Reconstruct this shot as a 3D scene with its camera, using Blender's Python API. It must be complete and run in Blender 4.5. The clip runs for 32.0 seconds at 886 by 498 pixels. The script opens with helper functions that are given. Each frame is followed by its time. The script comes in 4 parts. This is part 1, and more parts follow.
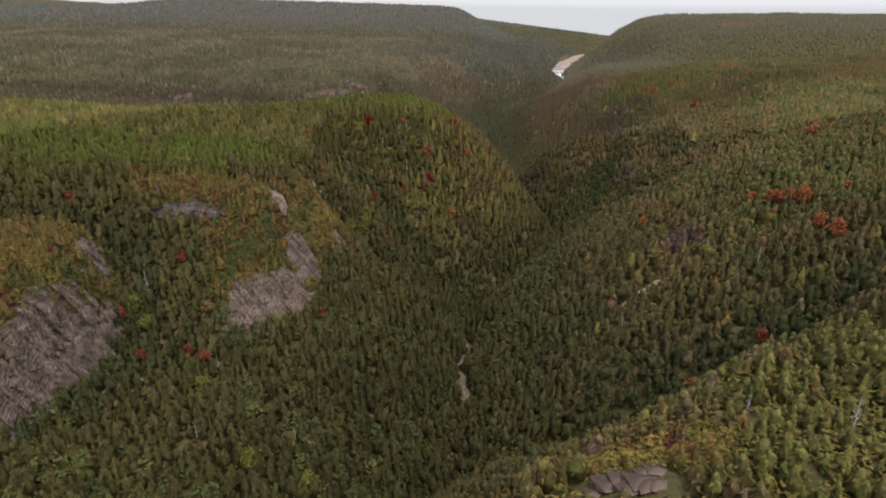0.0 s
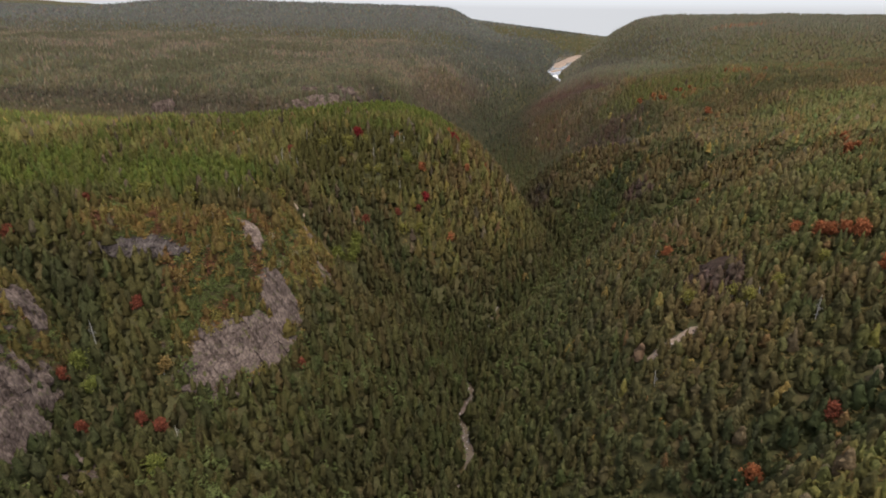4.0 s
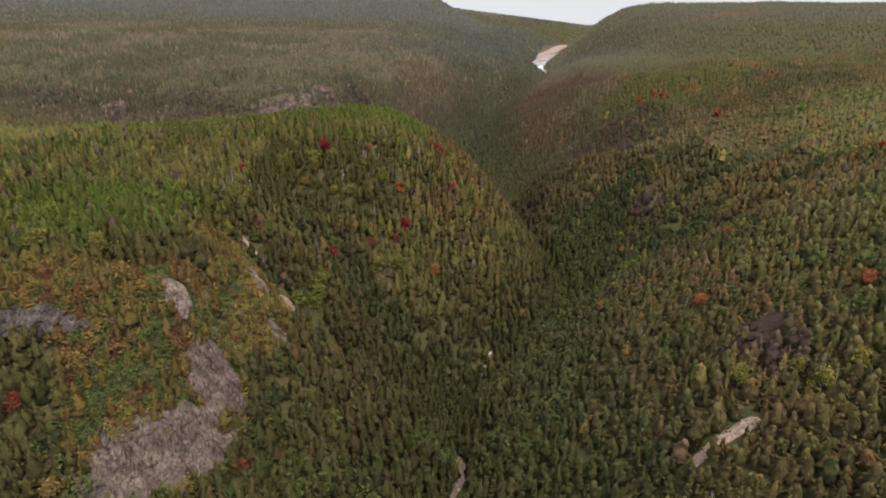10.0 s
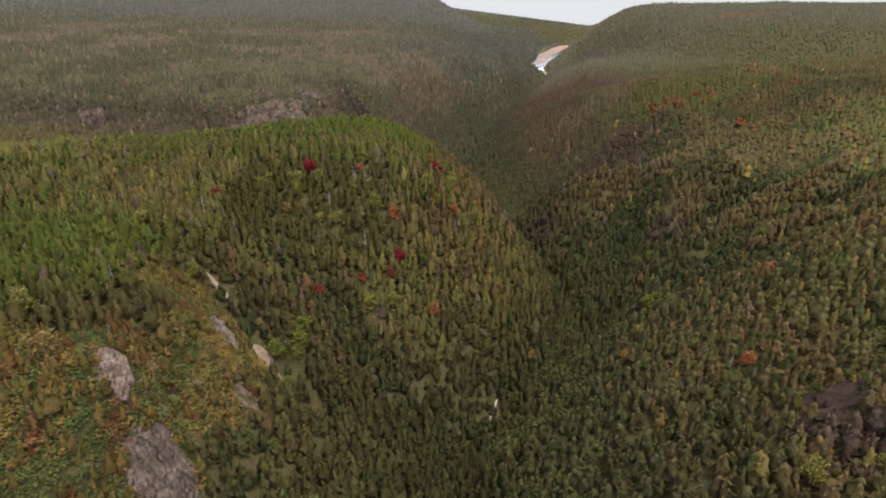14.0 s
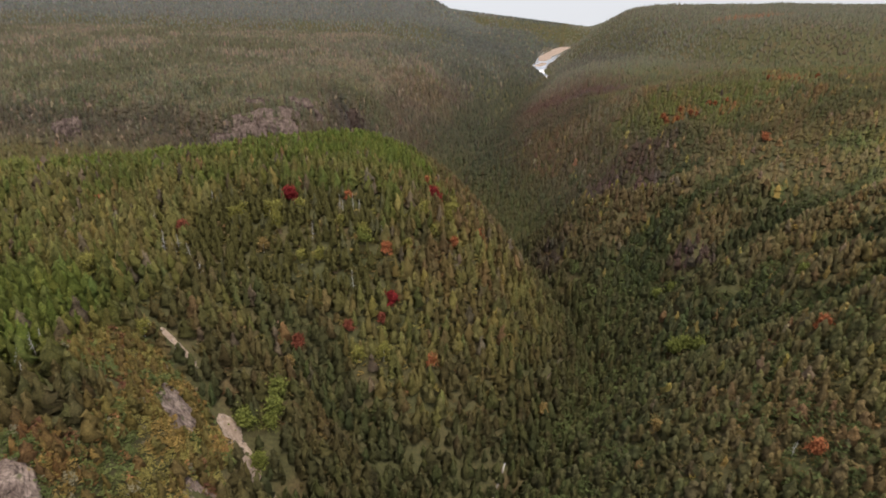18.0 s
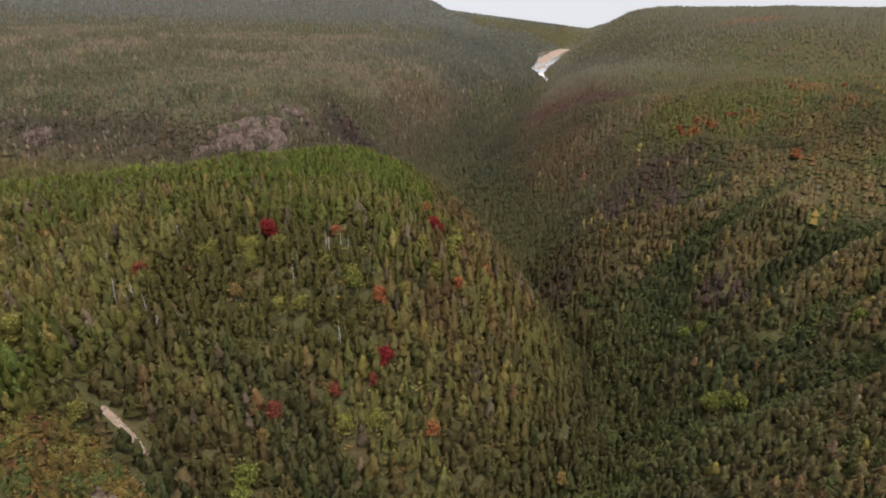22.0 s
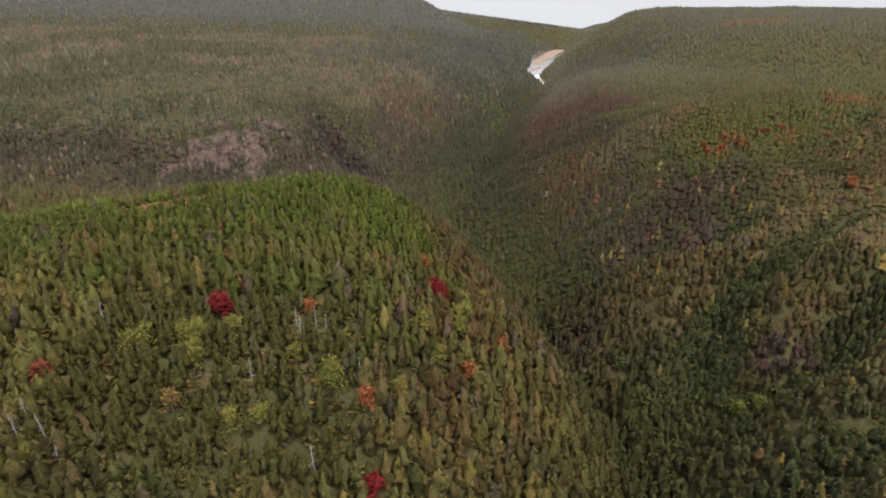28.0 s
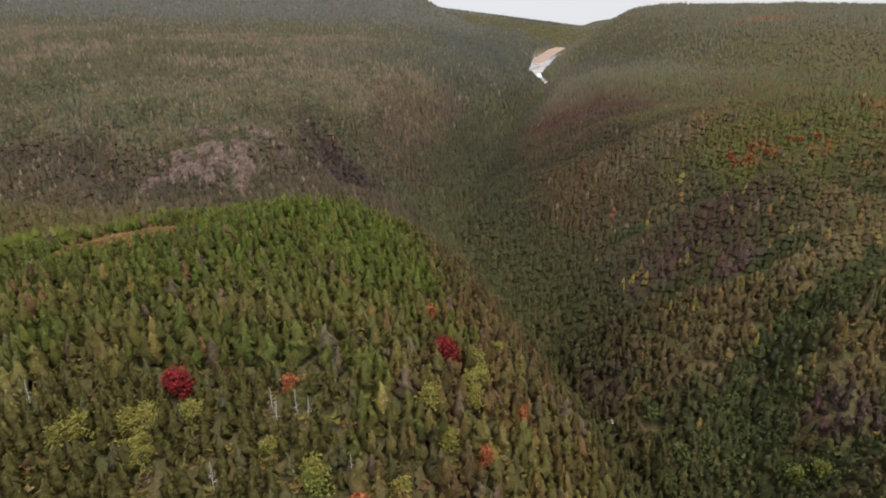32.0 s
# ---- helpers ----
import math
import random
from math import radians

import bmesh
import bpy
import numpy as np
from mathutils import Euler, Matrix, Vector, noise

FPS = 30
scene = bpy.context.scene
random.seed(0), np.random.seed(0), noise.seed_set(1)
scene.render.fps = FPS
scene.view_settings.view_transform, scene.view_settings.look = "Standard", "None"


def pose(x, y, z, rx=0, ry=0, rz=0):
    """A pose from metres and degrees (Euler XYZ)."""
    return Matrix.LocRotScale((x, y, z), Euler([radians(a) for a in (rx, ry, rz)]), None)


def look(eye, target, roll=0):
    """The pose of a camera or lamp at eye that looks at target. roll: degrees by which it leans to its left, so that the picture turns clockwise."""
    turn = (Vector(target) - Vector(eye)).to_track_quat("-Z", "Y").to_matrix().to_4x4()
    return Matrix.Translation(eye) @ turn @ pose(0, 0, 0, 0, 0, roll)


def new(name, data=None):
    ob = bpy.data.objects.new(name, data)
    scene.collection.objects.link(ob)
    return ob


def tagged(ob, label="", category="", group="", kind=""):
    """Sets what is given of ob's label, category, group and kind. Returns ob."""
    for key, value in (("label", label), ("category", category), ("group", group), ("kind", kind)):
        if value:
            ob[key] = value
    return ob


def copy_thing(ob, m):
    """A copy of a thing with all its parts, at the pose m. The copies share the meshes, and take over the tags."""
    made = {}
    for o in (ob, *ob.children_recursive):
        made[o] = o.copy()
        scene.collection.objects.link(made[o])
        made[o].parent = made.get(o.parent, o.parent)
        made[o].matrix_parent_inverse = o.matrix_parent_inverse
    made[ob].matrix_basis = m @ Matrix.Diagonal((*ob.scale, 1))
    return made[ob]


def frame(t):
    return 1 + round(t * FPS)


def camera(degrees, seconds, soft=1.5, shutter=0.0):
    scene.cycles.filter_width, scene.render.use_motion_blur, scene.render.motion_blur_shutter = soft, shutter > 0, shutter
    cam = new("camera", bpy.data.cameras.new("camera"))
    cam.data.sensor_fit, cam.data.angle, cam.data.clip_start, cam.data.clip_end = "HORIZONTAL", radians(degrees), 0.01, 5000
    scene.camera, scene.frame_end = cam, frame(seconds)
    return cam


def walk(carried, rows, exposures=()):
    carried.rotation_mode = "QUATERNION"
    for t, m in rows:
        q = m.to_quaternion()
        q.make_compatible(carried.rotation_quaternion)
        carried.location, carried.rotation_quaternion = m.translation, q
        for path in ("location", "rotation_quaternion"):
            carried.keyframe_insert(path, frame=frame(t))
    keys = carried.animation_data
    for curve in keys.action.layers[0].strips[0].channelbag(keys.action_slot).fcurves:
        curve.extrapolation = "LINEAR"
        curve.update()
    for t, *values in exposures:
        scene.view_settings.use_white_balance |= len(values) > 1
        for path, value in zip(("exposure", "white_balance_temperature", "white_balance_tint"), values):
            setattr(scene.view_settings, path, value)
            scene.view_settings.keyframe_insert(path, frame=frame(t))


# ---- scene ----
cam = camera(76.4, 32.0, soft=1.85)
METRES, EYE, TILT, LEAN, TURN = 360.0, 0.0, -23.0, 0.0, 3.1
ROWS = [
    (0.0, 0.0, 0.0, 0.0, -0.03, 1.42, -1.3),
    (0.5, -0.0012, 0.0143, 0.007, -0.09, 1.42, -1.27),
    (1.0, -0.0021, 0.0288, 0.014, -0.12, 1.43, -1.24),
    (1.5, -0.0032, 0.0433, 0.0211, -0.16, 1.44, -1.24),
    (2.0, -0.0041, 0.0579, 0.0284, -0.19, 1.45, -1.23),
    (2.5, -0.005, 0.0726, 0.0355, -0.21, 1.46, -1.23),
    (3.0, -0.0057, 0.0871, 0.0424, -0.23, 1.47, -1.25),
    (3.5, -0.0065, 0.1017, 0.0494, -0.28, 1.46, -1.21),
    (5.5, -0.0078, 0.16, 0.0777, -1.72, 1.47, -0.41),
    (6.0, -0.0078, 0.1744, 0.0846, -1.77, 1.47, -0.39),
    (6.5, -0.0074, 0.1885, 0.091, -1.84, 0.52, -0.36),
    (7.0, -0.007, 0.2027, 0.0976, -1.89, 0.5, -0.36),
    (7.5, -0.0063, 0.2169, 0.1043, -1.94, 0.51, -0.34),
    (8.0, -0.0058, 0.2309, 0.1115, -1.99, 0.5, -0.3),
    (8.5, -0.0054, 0.2452, 0.1184, -2.03, 0.5, -0.27),
    (9.0, -0.0047, 0.2594, 0.1256, -2.06, 0.48, -0.24),
    (9.5, -0.0041, 0.2737, 0.1326, -2.09, 0.48, -0.22),
    (10.0, -0.0033, 0.2879, 0.1398, -2.11, 0.47, -0.22),
    (10.5, -0.0028, 0.3023, 0.1466, -2.13, 0.47, -0.2),
    (11.0, -0.0026, 0.3165, 0.1537, -2.16, 0.47, -0.19),
    (11.5, -0.0025, 0.331, 0.1607, -2.18, 0.46, -0.2),
    (12.0, -0.0023, 0.3453, 0.1674, -2.16, 0.46, -0.19),
    (12.5, -0.002, 0.3595, 0.1743, -2.18, 0.46, -0.17),
    (13.0, -0.0015, 0.3736, 0.1813, -2.2, 0.45, -0.14),
    (13.5, -0.0011, 0.3877, 0.1883, -2.22, 0.45, -0.13),
    (14.0, -0.0008, 0.4018, 0.1953, -2.24, 0.45, -0.13),
    (14.5, -0.0001, 0.4157, 0.2022, -2.26, 0.45, -0.11),
    (16.5, 0.0016, 0.4716, 0.2308, -2.34, 0.46, -0.11),
    (17.0, 0.002, 0.4858, 0.2376, -2.35, 0.48, -0.1),
    (17.5, 0.0023, 0.4998, 0.2446, -2.37, 0.5, -0.1),
    (18.0, 0.0021, 0.5141, 0.252, -2.4, 0.48, -0.11),
    (18.5, 0.0025, 0.5278, 0.2589, -2.4, 0.51, -0.12),
    (19.0, 0.0022, 0.5419, 0.266, -2.45, 0.51, -0.13),
    (19.5, 0.0019, 0.5559, 0.273, -2.49, 0.52, -0.14),
    (20.0, 0.0017, 0.5697, 0.28, -2.53, 0.52, -0.15),
    (20.5, 0.0009, 0.5837, 0.2869, -2.58, 0.51, -0.17),
    (21.0, 0.0006, 0.5976, 0.2939, -2.62, 0.5, -0.18),
    (21.5, 0.0002, 0.6115, 0.3006, -2.66, 0.54, -0.18),
    (22.0, -0.0002, 0.6253, 0.3075, -2.72, 0.54, -0.19),
    (22.5, -0.0006, 0.6392, 0.3141, -2.77, 0.55, -0.18),
    (23.0, -0.0011, 0.653, 0.3209, -2.81, 0.54, -0.16),
    (23.5, -0.0015, 0.667, 0.3278, -2.86, 0.54, -0.14),
    (24.0, -0.002, 0.6808, 0.3347, -2.93, 0.53, -0.14),
    (24.5, -0.0024, 0.6946, 0.3413, -2.99, 0.54, -0.13),
    (25.0, -0.0028, 0.7084, 0.348, -3.08, 0.55, -0.1),
    (25.5, -0.0035, 0.722, 0.3548, -3.16, 0.56, -0.09),
    (27.5, -0.0057, 0.7764, 0.3811, -3.46, 0.51, 0.05),
    (28.0, -0.0061, 0.7898, 0.3874, -3.5, 0.49, 0.08),
    (28.5, -0.0064, 0.8034, 0.3937, -3.53, 0.47, 0.13),
    (29.0, -0.0067, 0.817, 0.4002, -3.57, 0.45, 0.19),
    (29.5, -0.0069, 0.8304, 0.4065, -3.59, 0.41, 0.22),
    (30.0, -0.0071, 0.8438, 0.413, -3.57, 0.36, 0.26),
    (30.5, -0.0074, 0.8572, 0.4194, -3.57, 0.33, 0.28),
    (31.0, -0.0078, 0.8707, 0.4261, -3.58, 0.3, 0.31),
    (31.5, -0.0082, 0.8843, 0.4325, -3.58, 0.27, 0.34),
    (32.0, -0.0087, 0.8977, 0.4392, -3.55, 0.24, 0.37),
]
walk(cam, [(t, pose(0, 0, EYE, TILT, LEAN, TURN) @ pose(METRES * x, METRES * y, METRES * z, 90 + pitch, roll, yaw)) for t, x, y, z, yaw, pitch, roll in ROWS],
     exposures=((0.0, 1.06), (6.0, 1.06), (6.6, 1.25), (32.0, 1.25)))


# ---- world and sun: a bright, evenly overcast autumn day ----
world = bpy.data.worlds.new("overcast_sky")
scene.world = world
world.use_nodes = True
wn = world.node_tree.nodes
wl = world.node_tree.links
sky = wn.new("ShaderNodeTexSky")
sky.sky_type, sky.sun_disc = "NISHITA", False
sky.sun_elevation, sky.sun_rotation = radians(68), radians(150)
sky.air_density, sky.dust_density, sky.ozone_density = 1.0, 2.4, 1.0
grey = wn.new("ShaderNodeHueSaturation")
grey.inputs["Saturation"].default_value = 0.25
aim, above = wn.new("ShaderNodeTexCoord"), wn.new("ShaderNodeVectorMath")
above.operation = "MAXIMUM"
above.inputs[1].default_value = (-1.0, -1.0, 0.03)
wl.new(aim.outputs["Generated"], above.inputs[0])
wl.new(above.outputs["Vector"], sky.inputs["Vector"])
wl.new(sky.outputs["Color"], grey.inputs["Color"])
veil = wn.new("ShaderNodeMix")
veil.data_type, veil.blend_type = "RGBA", "MULTIPLY"
veil.inputs[0].default_value, veil.inputs[7].default_value = 1.0, (0.96, 0.97, 1.05, 1.0)
wl.new(grey.outputs["Color"], veil.inputs[6])
wl.new(veil.outputs[2], wn["Background"].inputs["Color"])
wn["Background"].inputs["Strength"].default_value = 0.15
sun_data = bpy.data.lights.new("sun", "SUN")
sun_data.energy, sun_data.angle, sun_data.color = 1.2, radians(20), (1.0, 0.94, 0.84)
sun = new("sun", sun_data)
sun.matrix_world = look((260, 0, 1150), (0, 450, -150))


# ---- noise on arrays, used for relief and for the mixing of the woods ----
def lattice(ix, iy, seed):
    n = (ix * 374761393 + iy * 668265263 + seed * 974634777) & 0xFFFFFFFF
    n = ((n ^ (n >> 13)) * 1274126177) & 0xFFFFFFFF
    n = (n ^ (n >> 16)) & 0xFFFFFF
    return n / float(0xFFFFFF)


def value_noise(x, y, size, seed=0):
    x, y = np.asarray(x, float) / size, np.asarray(y, float) / size
    fx, fy = np.floor(x), np.floor(y)
    ix, iy = fx.astype(np.int64), fy.astype(np.int64)
    u, v = x - fx, y - fy
    u, v = u * u * u * (u * (u * 6 - 15) + 10), v * v * v * (v * (v * 6 - 15) + 10)
    a, b = lattice(ix, iy, seed), lattice(ix + 1, iy, seed)
    c, d = lattice(ix, iy + 1, seed), lattice(ix + 1, iy + 1, seed)
    return (a * (1 - u) + b * u) * (1 - v) + (c * (1 - u) + d * u) * v


def fbm(x, y, size, seed=0, octaves=3):
    total, gain, norm = 0.0, 1.0, 0.0
    for o in range(octaves):
        total = total + gain * value_noise(x, y, size / 2 ** o, seed + 17 * o)
        norm += gain
        gain *= 0.5
    return total / norm


def step(a, b, x):
    t = np.clip((np.asarray(x, float) - a) / (b - a), 0, 1)
    return t * t * (3 - 2 * t)


# ---- landforms: the gorge, its side slopes, spurs and plateaus ----
STREAM_Y = (-600, 0, 272, 300, 330, 355, 385, 470, 520, 560, 600, 640, 690, 760, 860, 960, 1060, 1260, 1490, 1820, 2140, 2390, 2700, 3030, 3480, 5000)
STREAM_X = (-30, -12, -3, 4, -3, -5, 0, 50, 74, 74, 60, 50, 46, 36, 18, 6, 14, 62, 120, 215, 310, 300, 385, 465, 585, 900)
FLOOR_Y = (-600, 272, 472, 1000, 2142, 2400, 3560, 5000)
FLOOR_Z = (-205, -207, -209, -200, -172, -168, -126, -100)


def stream_x(y):
    """The stream's line, rounded between its bends."""
    bends = 2.2 * np.sin(np.asarray(y, float) / 8.5) * step(225, 250, y) * step(-380, -350, -np.asarray(y, float))
    return sum(np.interp(y + k, STREAM_Y, STREAM_X) for k in (-40, -20, 0, 20, 40)) / 5 + bends


def drop(d, slope, r):
    """Fall of the ground d metres outside an edge that is rounded over r metres."""
    return slope * (np.sqrt(d * d + r * r) + d) / 2


def hill(x, y, cx, cy, hx, hy, turn, corner, top, lean_x, lean_y, slope, r):
    """A flat-topped hill or spur with rounded corners and sides of one slope."""
    c, s = math.cos(radians(turn)), math.sin(radians(turn))
    u, v = (x - cx) * c + (y - cy) * s, -(x - cx) * s + (y - cy) * c
    qx, qy = np.abs(u) - hx + corner, np.abs(v) - hy + corner
    d = np.hypot(np.maximum(qx, 0), np.maximum(qy, 0)) + np.minimum(np.maximum(qx, qy), 0) - corner
    return top + lean_x * u + lean_y * v - drop(d, slope, r)


def groove(x, y, x0, y0, x1, y1, width, depth):
    """A gully cut from (x0, y0), where it is deepest, up to (x1, y1), where it fades."""
    dx, dy = x1 - x0, y1 - y0
    t = np.clip(((x - x0) * dx + (y - y0) * dy) / (dx * dx + dy * dy), 0, 1)
    d = np.hypot(x - x0 - t * dx, y - y0 - t * dy)
    return depth * (1 - t) * np.exp(-(d / width) ** 2)


def spur(x, y, crest, slope, r):
    """A ridge that falls to both sides of its crest line; each point of the line has its own height."""
    best = np.full(np.shape(x), -999.0)
    for (x0, y0, z0), (x1, y1, z1) in zip(crest, crest[1:]):
        dx, dy = x1 - x0, y1 - y0
        t = np.clip(((x - x0) * dx + (y - y0) * dy) / (dx * dx + dy * dy), 0, 1)
        d = np.hypot(x - x0 - t * dx, y - y0 - t * dy)
        best = np.maximum(best, z0 + (z1 - z0) * t - drop(d, slope, r) + slope * r / 2)
    return best


def soft_max(a, b, k):
    h = np.clip(0.5 + 0.5 * (a - b) / k, 0, 1)
    return b * (1 - h) + a * h + k * h * (1 - h)


def bed_width(y):
    """Half the width of the bed: a brook near by, a broad river far off."""
    return 1.6 + 1.9 * step(240, 275, y) * step(-350, -335, -np.asarray(y, float)) + 36 * step(2050, 2350, y) + 45 * step(2500, 3400, y)


EAST_SPURS = (
    # crest points from the plateau down to the nose, side slope, rounding
    (((330, 560, -62), (230, 655, -84), (150, 624, -110), (112, 613, -111), (92, 618, -119), (80, 632, -142)), 1.1, 8),
    (((330, 560, -62), (235, 615, -84), (168, 582, -105), (156, 560, -123), (137, 541, -154), (112, 524, -184)), 1.15, 6),
    (((330, 560, -62), (240, 540, -92), (195, 530, -107), (155, 511, -119), (125, 508, -150), (104, 505, -178)), 1.15, 6),
    (((300, 450, -66), (200, 478, -98), (137, 472, -142), (113, 456, -166), (82, 446, -192)), 1.0, 6),
    (((340, 620, -60), (240, 662, -76), (196, 702, -72), (165, 716, -95), (120, 722, -140)), 0.95, 16),
    (((420, 760, -45), (290, 790, -56), (206, 843, -61), (109, 894, -111), (52, 900, -137), (30, 890, -152)), 0.9, 14),
)


def height(x, y):
    x, y = np.asarray(x, float), np.asarray(y, float)
    floor_z = np.interp(y, FLOOR_Y, FLOOR_Z)
    wx = x + 11 * (fbm(x, y, 120, 3) - 0.5)
    wy = y + 11 * (fbm(x, y, 120, 9) - 0.5)
    d = wx - stream_x(y)
    bed = bed_width(y)
    # east side: a steep flank, then a long slope up to a plateau
    e = np.maximum(d - bed, 0)
    east = np.minimum(e, 82) * 0.92 + 0.60 * np.clip(e - 82, 0, 90) + 0.22 * np.clip(e - 172, 0, 130) + 0.06 * np.clip(e - 302, 0, 600)
    east = east * (1 - 0.34 * step(850, 1150, y) - 0.3 * step(420, 470, y) * (1 - step(850, 1000, y)) * (1 - step(120, 260, e)))
    # west side: a wooded foot below the cliffs
    w = np.maximum(-d - bed, 0)
    foot = 0.46 + 0.16 * step(235, 290, y)
    west = foot * np.minimum(w, 88) + 0.25 * np.clip(w - 88, 0, 60) + 0.04 * np.maximum(w - 148, 0)
    z = floor_z + east + west
    # west: the big rounded hill, the two cliffed spurs and the saddle that joins them
    z = soft_max(z, hill(wx, wy, -206, 547, 182, 109, 14, 67, -74, 0.09, -0.03, 1.45, 44), 10)
    z = soft_max(z, hill(wx, wy, -296, 325, 189, 34, 0, 20, -86, -0.02, 0.0, 2.0, 8), 8)
    z = soft_max(z, hill(wx, wy, -326, 425, 196, 130, 0, 60, -83, -0.02, 0, 0.9, 20), 14)
    z = soft_max(z, hill(wx, wy, -352, 209, 172, 45, 0, 24, -92, -0.03, 0.02, 3.2, 6), 6)
    # west, farther: the crag, its plateau and the hills behind it
    z = soft_max(z, hill(wx, wy, -700, 1450, 560, 520, 0, 160, -52, -0.01, 0.035, 0.72, 40), 16)
    z = soft_max(z, hill(wx, wy, -258, 908, 66, 52, 12, 36, -88, 0.05, 0.0, 1.4, 12), 10)
    z = soft_max(z, hill(wx, wy, -170, 1108, 95, 70, -20, 50, -110, 0.0, 0.05, 0.95, 24), 12)
    z = soft_max(z, hill(wx, wy, -350, 1500, 292, 300, 0, 120, -66, 0.0, 0.035, 0.85, 30), 16)
    z = soft_max(z, hill(wx, wy, -1000, 3000, 880, 800, 0, 240, 63, -0.01, 0.08, 0.55, 50), 40)
    z = soft_max(z, hill(wx, wy, 500, 4180, 900, 500, 0, 160, -8, -0.1, 0.0, 0.8, 60), 30)
    # east: fins of forest that step down to the stream, gullies between them
    for crest, slope, r in EAST_SPURS:
        z = soft_max(z, spur(wx, wy, crest, slope, r), 7)
    z = soft_max(z, hill(wx, wy, 110, 118, 105, 42, 37, 25, -90, 0.10, 0.0, 1.2, 12), 10)
    z = soft_max(z, hill(wx, wy, 1340, 2000, 770, 520, 4, 220, 58, 0.017, 0.05, 1.0, 90), 24)
    z = z - groove(wx, wy, 50, 1095, 280, 1130, 30, 34) - groove(wx, wy, 30, 968, 320, 985, 34, 44)
    z = z - groove(wx, wy, 60, 190, 240, 240, 26, 22)
    z = z - groove(wx, wy, -66, 368, -140, 402, 12, 26) - groove(wx, wy, -92, 902, -205, 1022, 15, 30)
    # relief
    rough = step(4, 40, np.abs(d) - bed)
    z = z + rough * (9 * (fbm(x, y, 90, 21) - 0.5) + 4 * (fbm(x, y, 24, 31) - 0.5))
    return z


# ---- materials ----
def material(name, rough=0.9):
    m = bpy.data.materials.new(name)
    m.use_nodes = True
    n, l = m.node_tree.nodes, m.node_tree.links
    b = n["Principled BSDF"]
    b.inputs["Roughness"].default_value = rough
    b.inputs["Specular IOR Level"].default_value = 0.06
    return m, n, l, b


def noise_node(n, l, scale, detail=4, rough=0.6, coord="Object"):
    c = n.new("ShaderNodeTexCoord")
    t = n.new("ShaderNodeTexNoise")
    t.inputs["Scale"].default_value, t.inputs["Detail"].default_value = scale, detail
    t.inputs["Roughness"].default_value = rough
    l.new(c.outputs[coord], t.inputs["Vector"])
    return t


def ramp_node(n, l, source, stops):
    r = n.new("ShaderNodeValToRGB")
    e = r.color_ramp.elements
    e[0].position, e[0].color = stops[0][0], (*stops[0][1], 1)
    e[1].position, e[1].color = stops[-1][0], (*stops[-1][1], 1)
    for p, c in stops[1:-1]:
        k = e.new(p)
        k.color = (*c, 1)
    l.new(source, r.inputs["Fac"])
    return r


def blend(n, l, kind, fac, a, b):
    m = n.new("ShaderNodeMix")
    m.data_type, m.blend_type = "RGBA", kind
    for value, socket in ((fac, m.inputs[0]), (a, m.inputs[6]), (b, m.inputs[7])):
        if isinstance(value, (int, float)):
            socket.default_value = value
        elif isinstance(value, tuple):
            socket.default_value = (*value, 1)
        else:
            l.new(value, socket)
    return m.outputs[2]


def leafy(n, l, b, colour, through_leaf=0.18):
    """Foliage: light that falls on a spray of leaves partly passes through it."""
    l.new(colour, b.inputs["Base Color"])
    back, both = n.new("ShaderNodeBsdfTranslucent"), n.new("ShaderNodeMixShader")
    l.new(colour, back.inputs["Color"])
    both.inputs[0].default_value = through_leaf
    l.new(b.outputs["BSDF"], both.inputs[1])
    l.new(back.outputs["BSDF"], both.inputs[2])
    l.new(both.outputs["Shader"], n["Material Output"].inputs["Surface"])


def foliage_material(name):
    m, n, l, b = material(name, 0.85)
    a = n.new("ShaderNodeAttribute")
    a.attribute_name = "leaf"
    t = noise_node(n, l, 1.5, 4, 0.75)
    r = ramp_node(n, l, t.outputs["Fac"], [(0.33, (0.62, 0.64, 0.62)), (0.68, (1.58, 1.5, 1.34))])
    bump = n.new("ShaderNodeBump")
    bump.inputs["Strength"].default_value, bump.inputs["Distance"].default_value = 0.9, 0.45
    l.new(t.outputs["Fac"], bump.inputs["Height"])
    l.new(bump.outputs["Normal"], b.inputs["Normal"])
    leafy(n, l, b, blend(n, l, "MULTIPLY", 1.0, a.outputs["Color"], r.outputs["Color"]))
    return m


FOLIAGE = foliage_material("foliage")


def ground_material():
    m, n, l, b = material("forest_floor", 0.95)
    t = noise_node(n, l, 0.035, 5)
    r = ramp_node(n, l, t.outputs["Fac"], [(0.3, (0.046, 0.048, 0.019)), (0.52, (0.062, 0.056, 0.025)), (0.72, (0.088, 0.060, 0.030))])
    f = noise_node(n, l, 0.8, 4)
    g = ramp_node(n, l, f.outputs["Fac"], [(0.3, (0.6, 0.6, 0.6)), (0.75, (1.4, 1.35, 1.25))])
    l.new(blend(n, l, "MULTIPLY", 1.0, r.outputs["Color"], g.outputs["Color"]), b.inputs["Base Color"])
    return m


GROUND = ground_material()


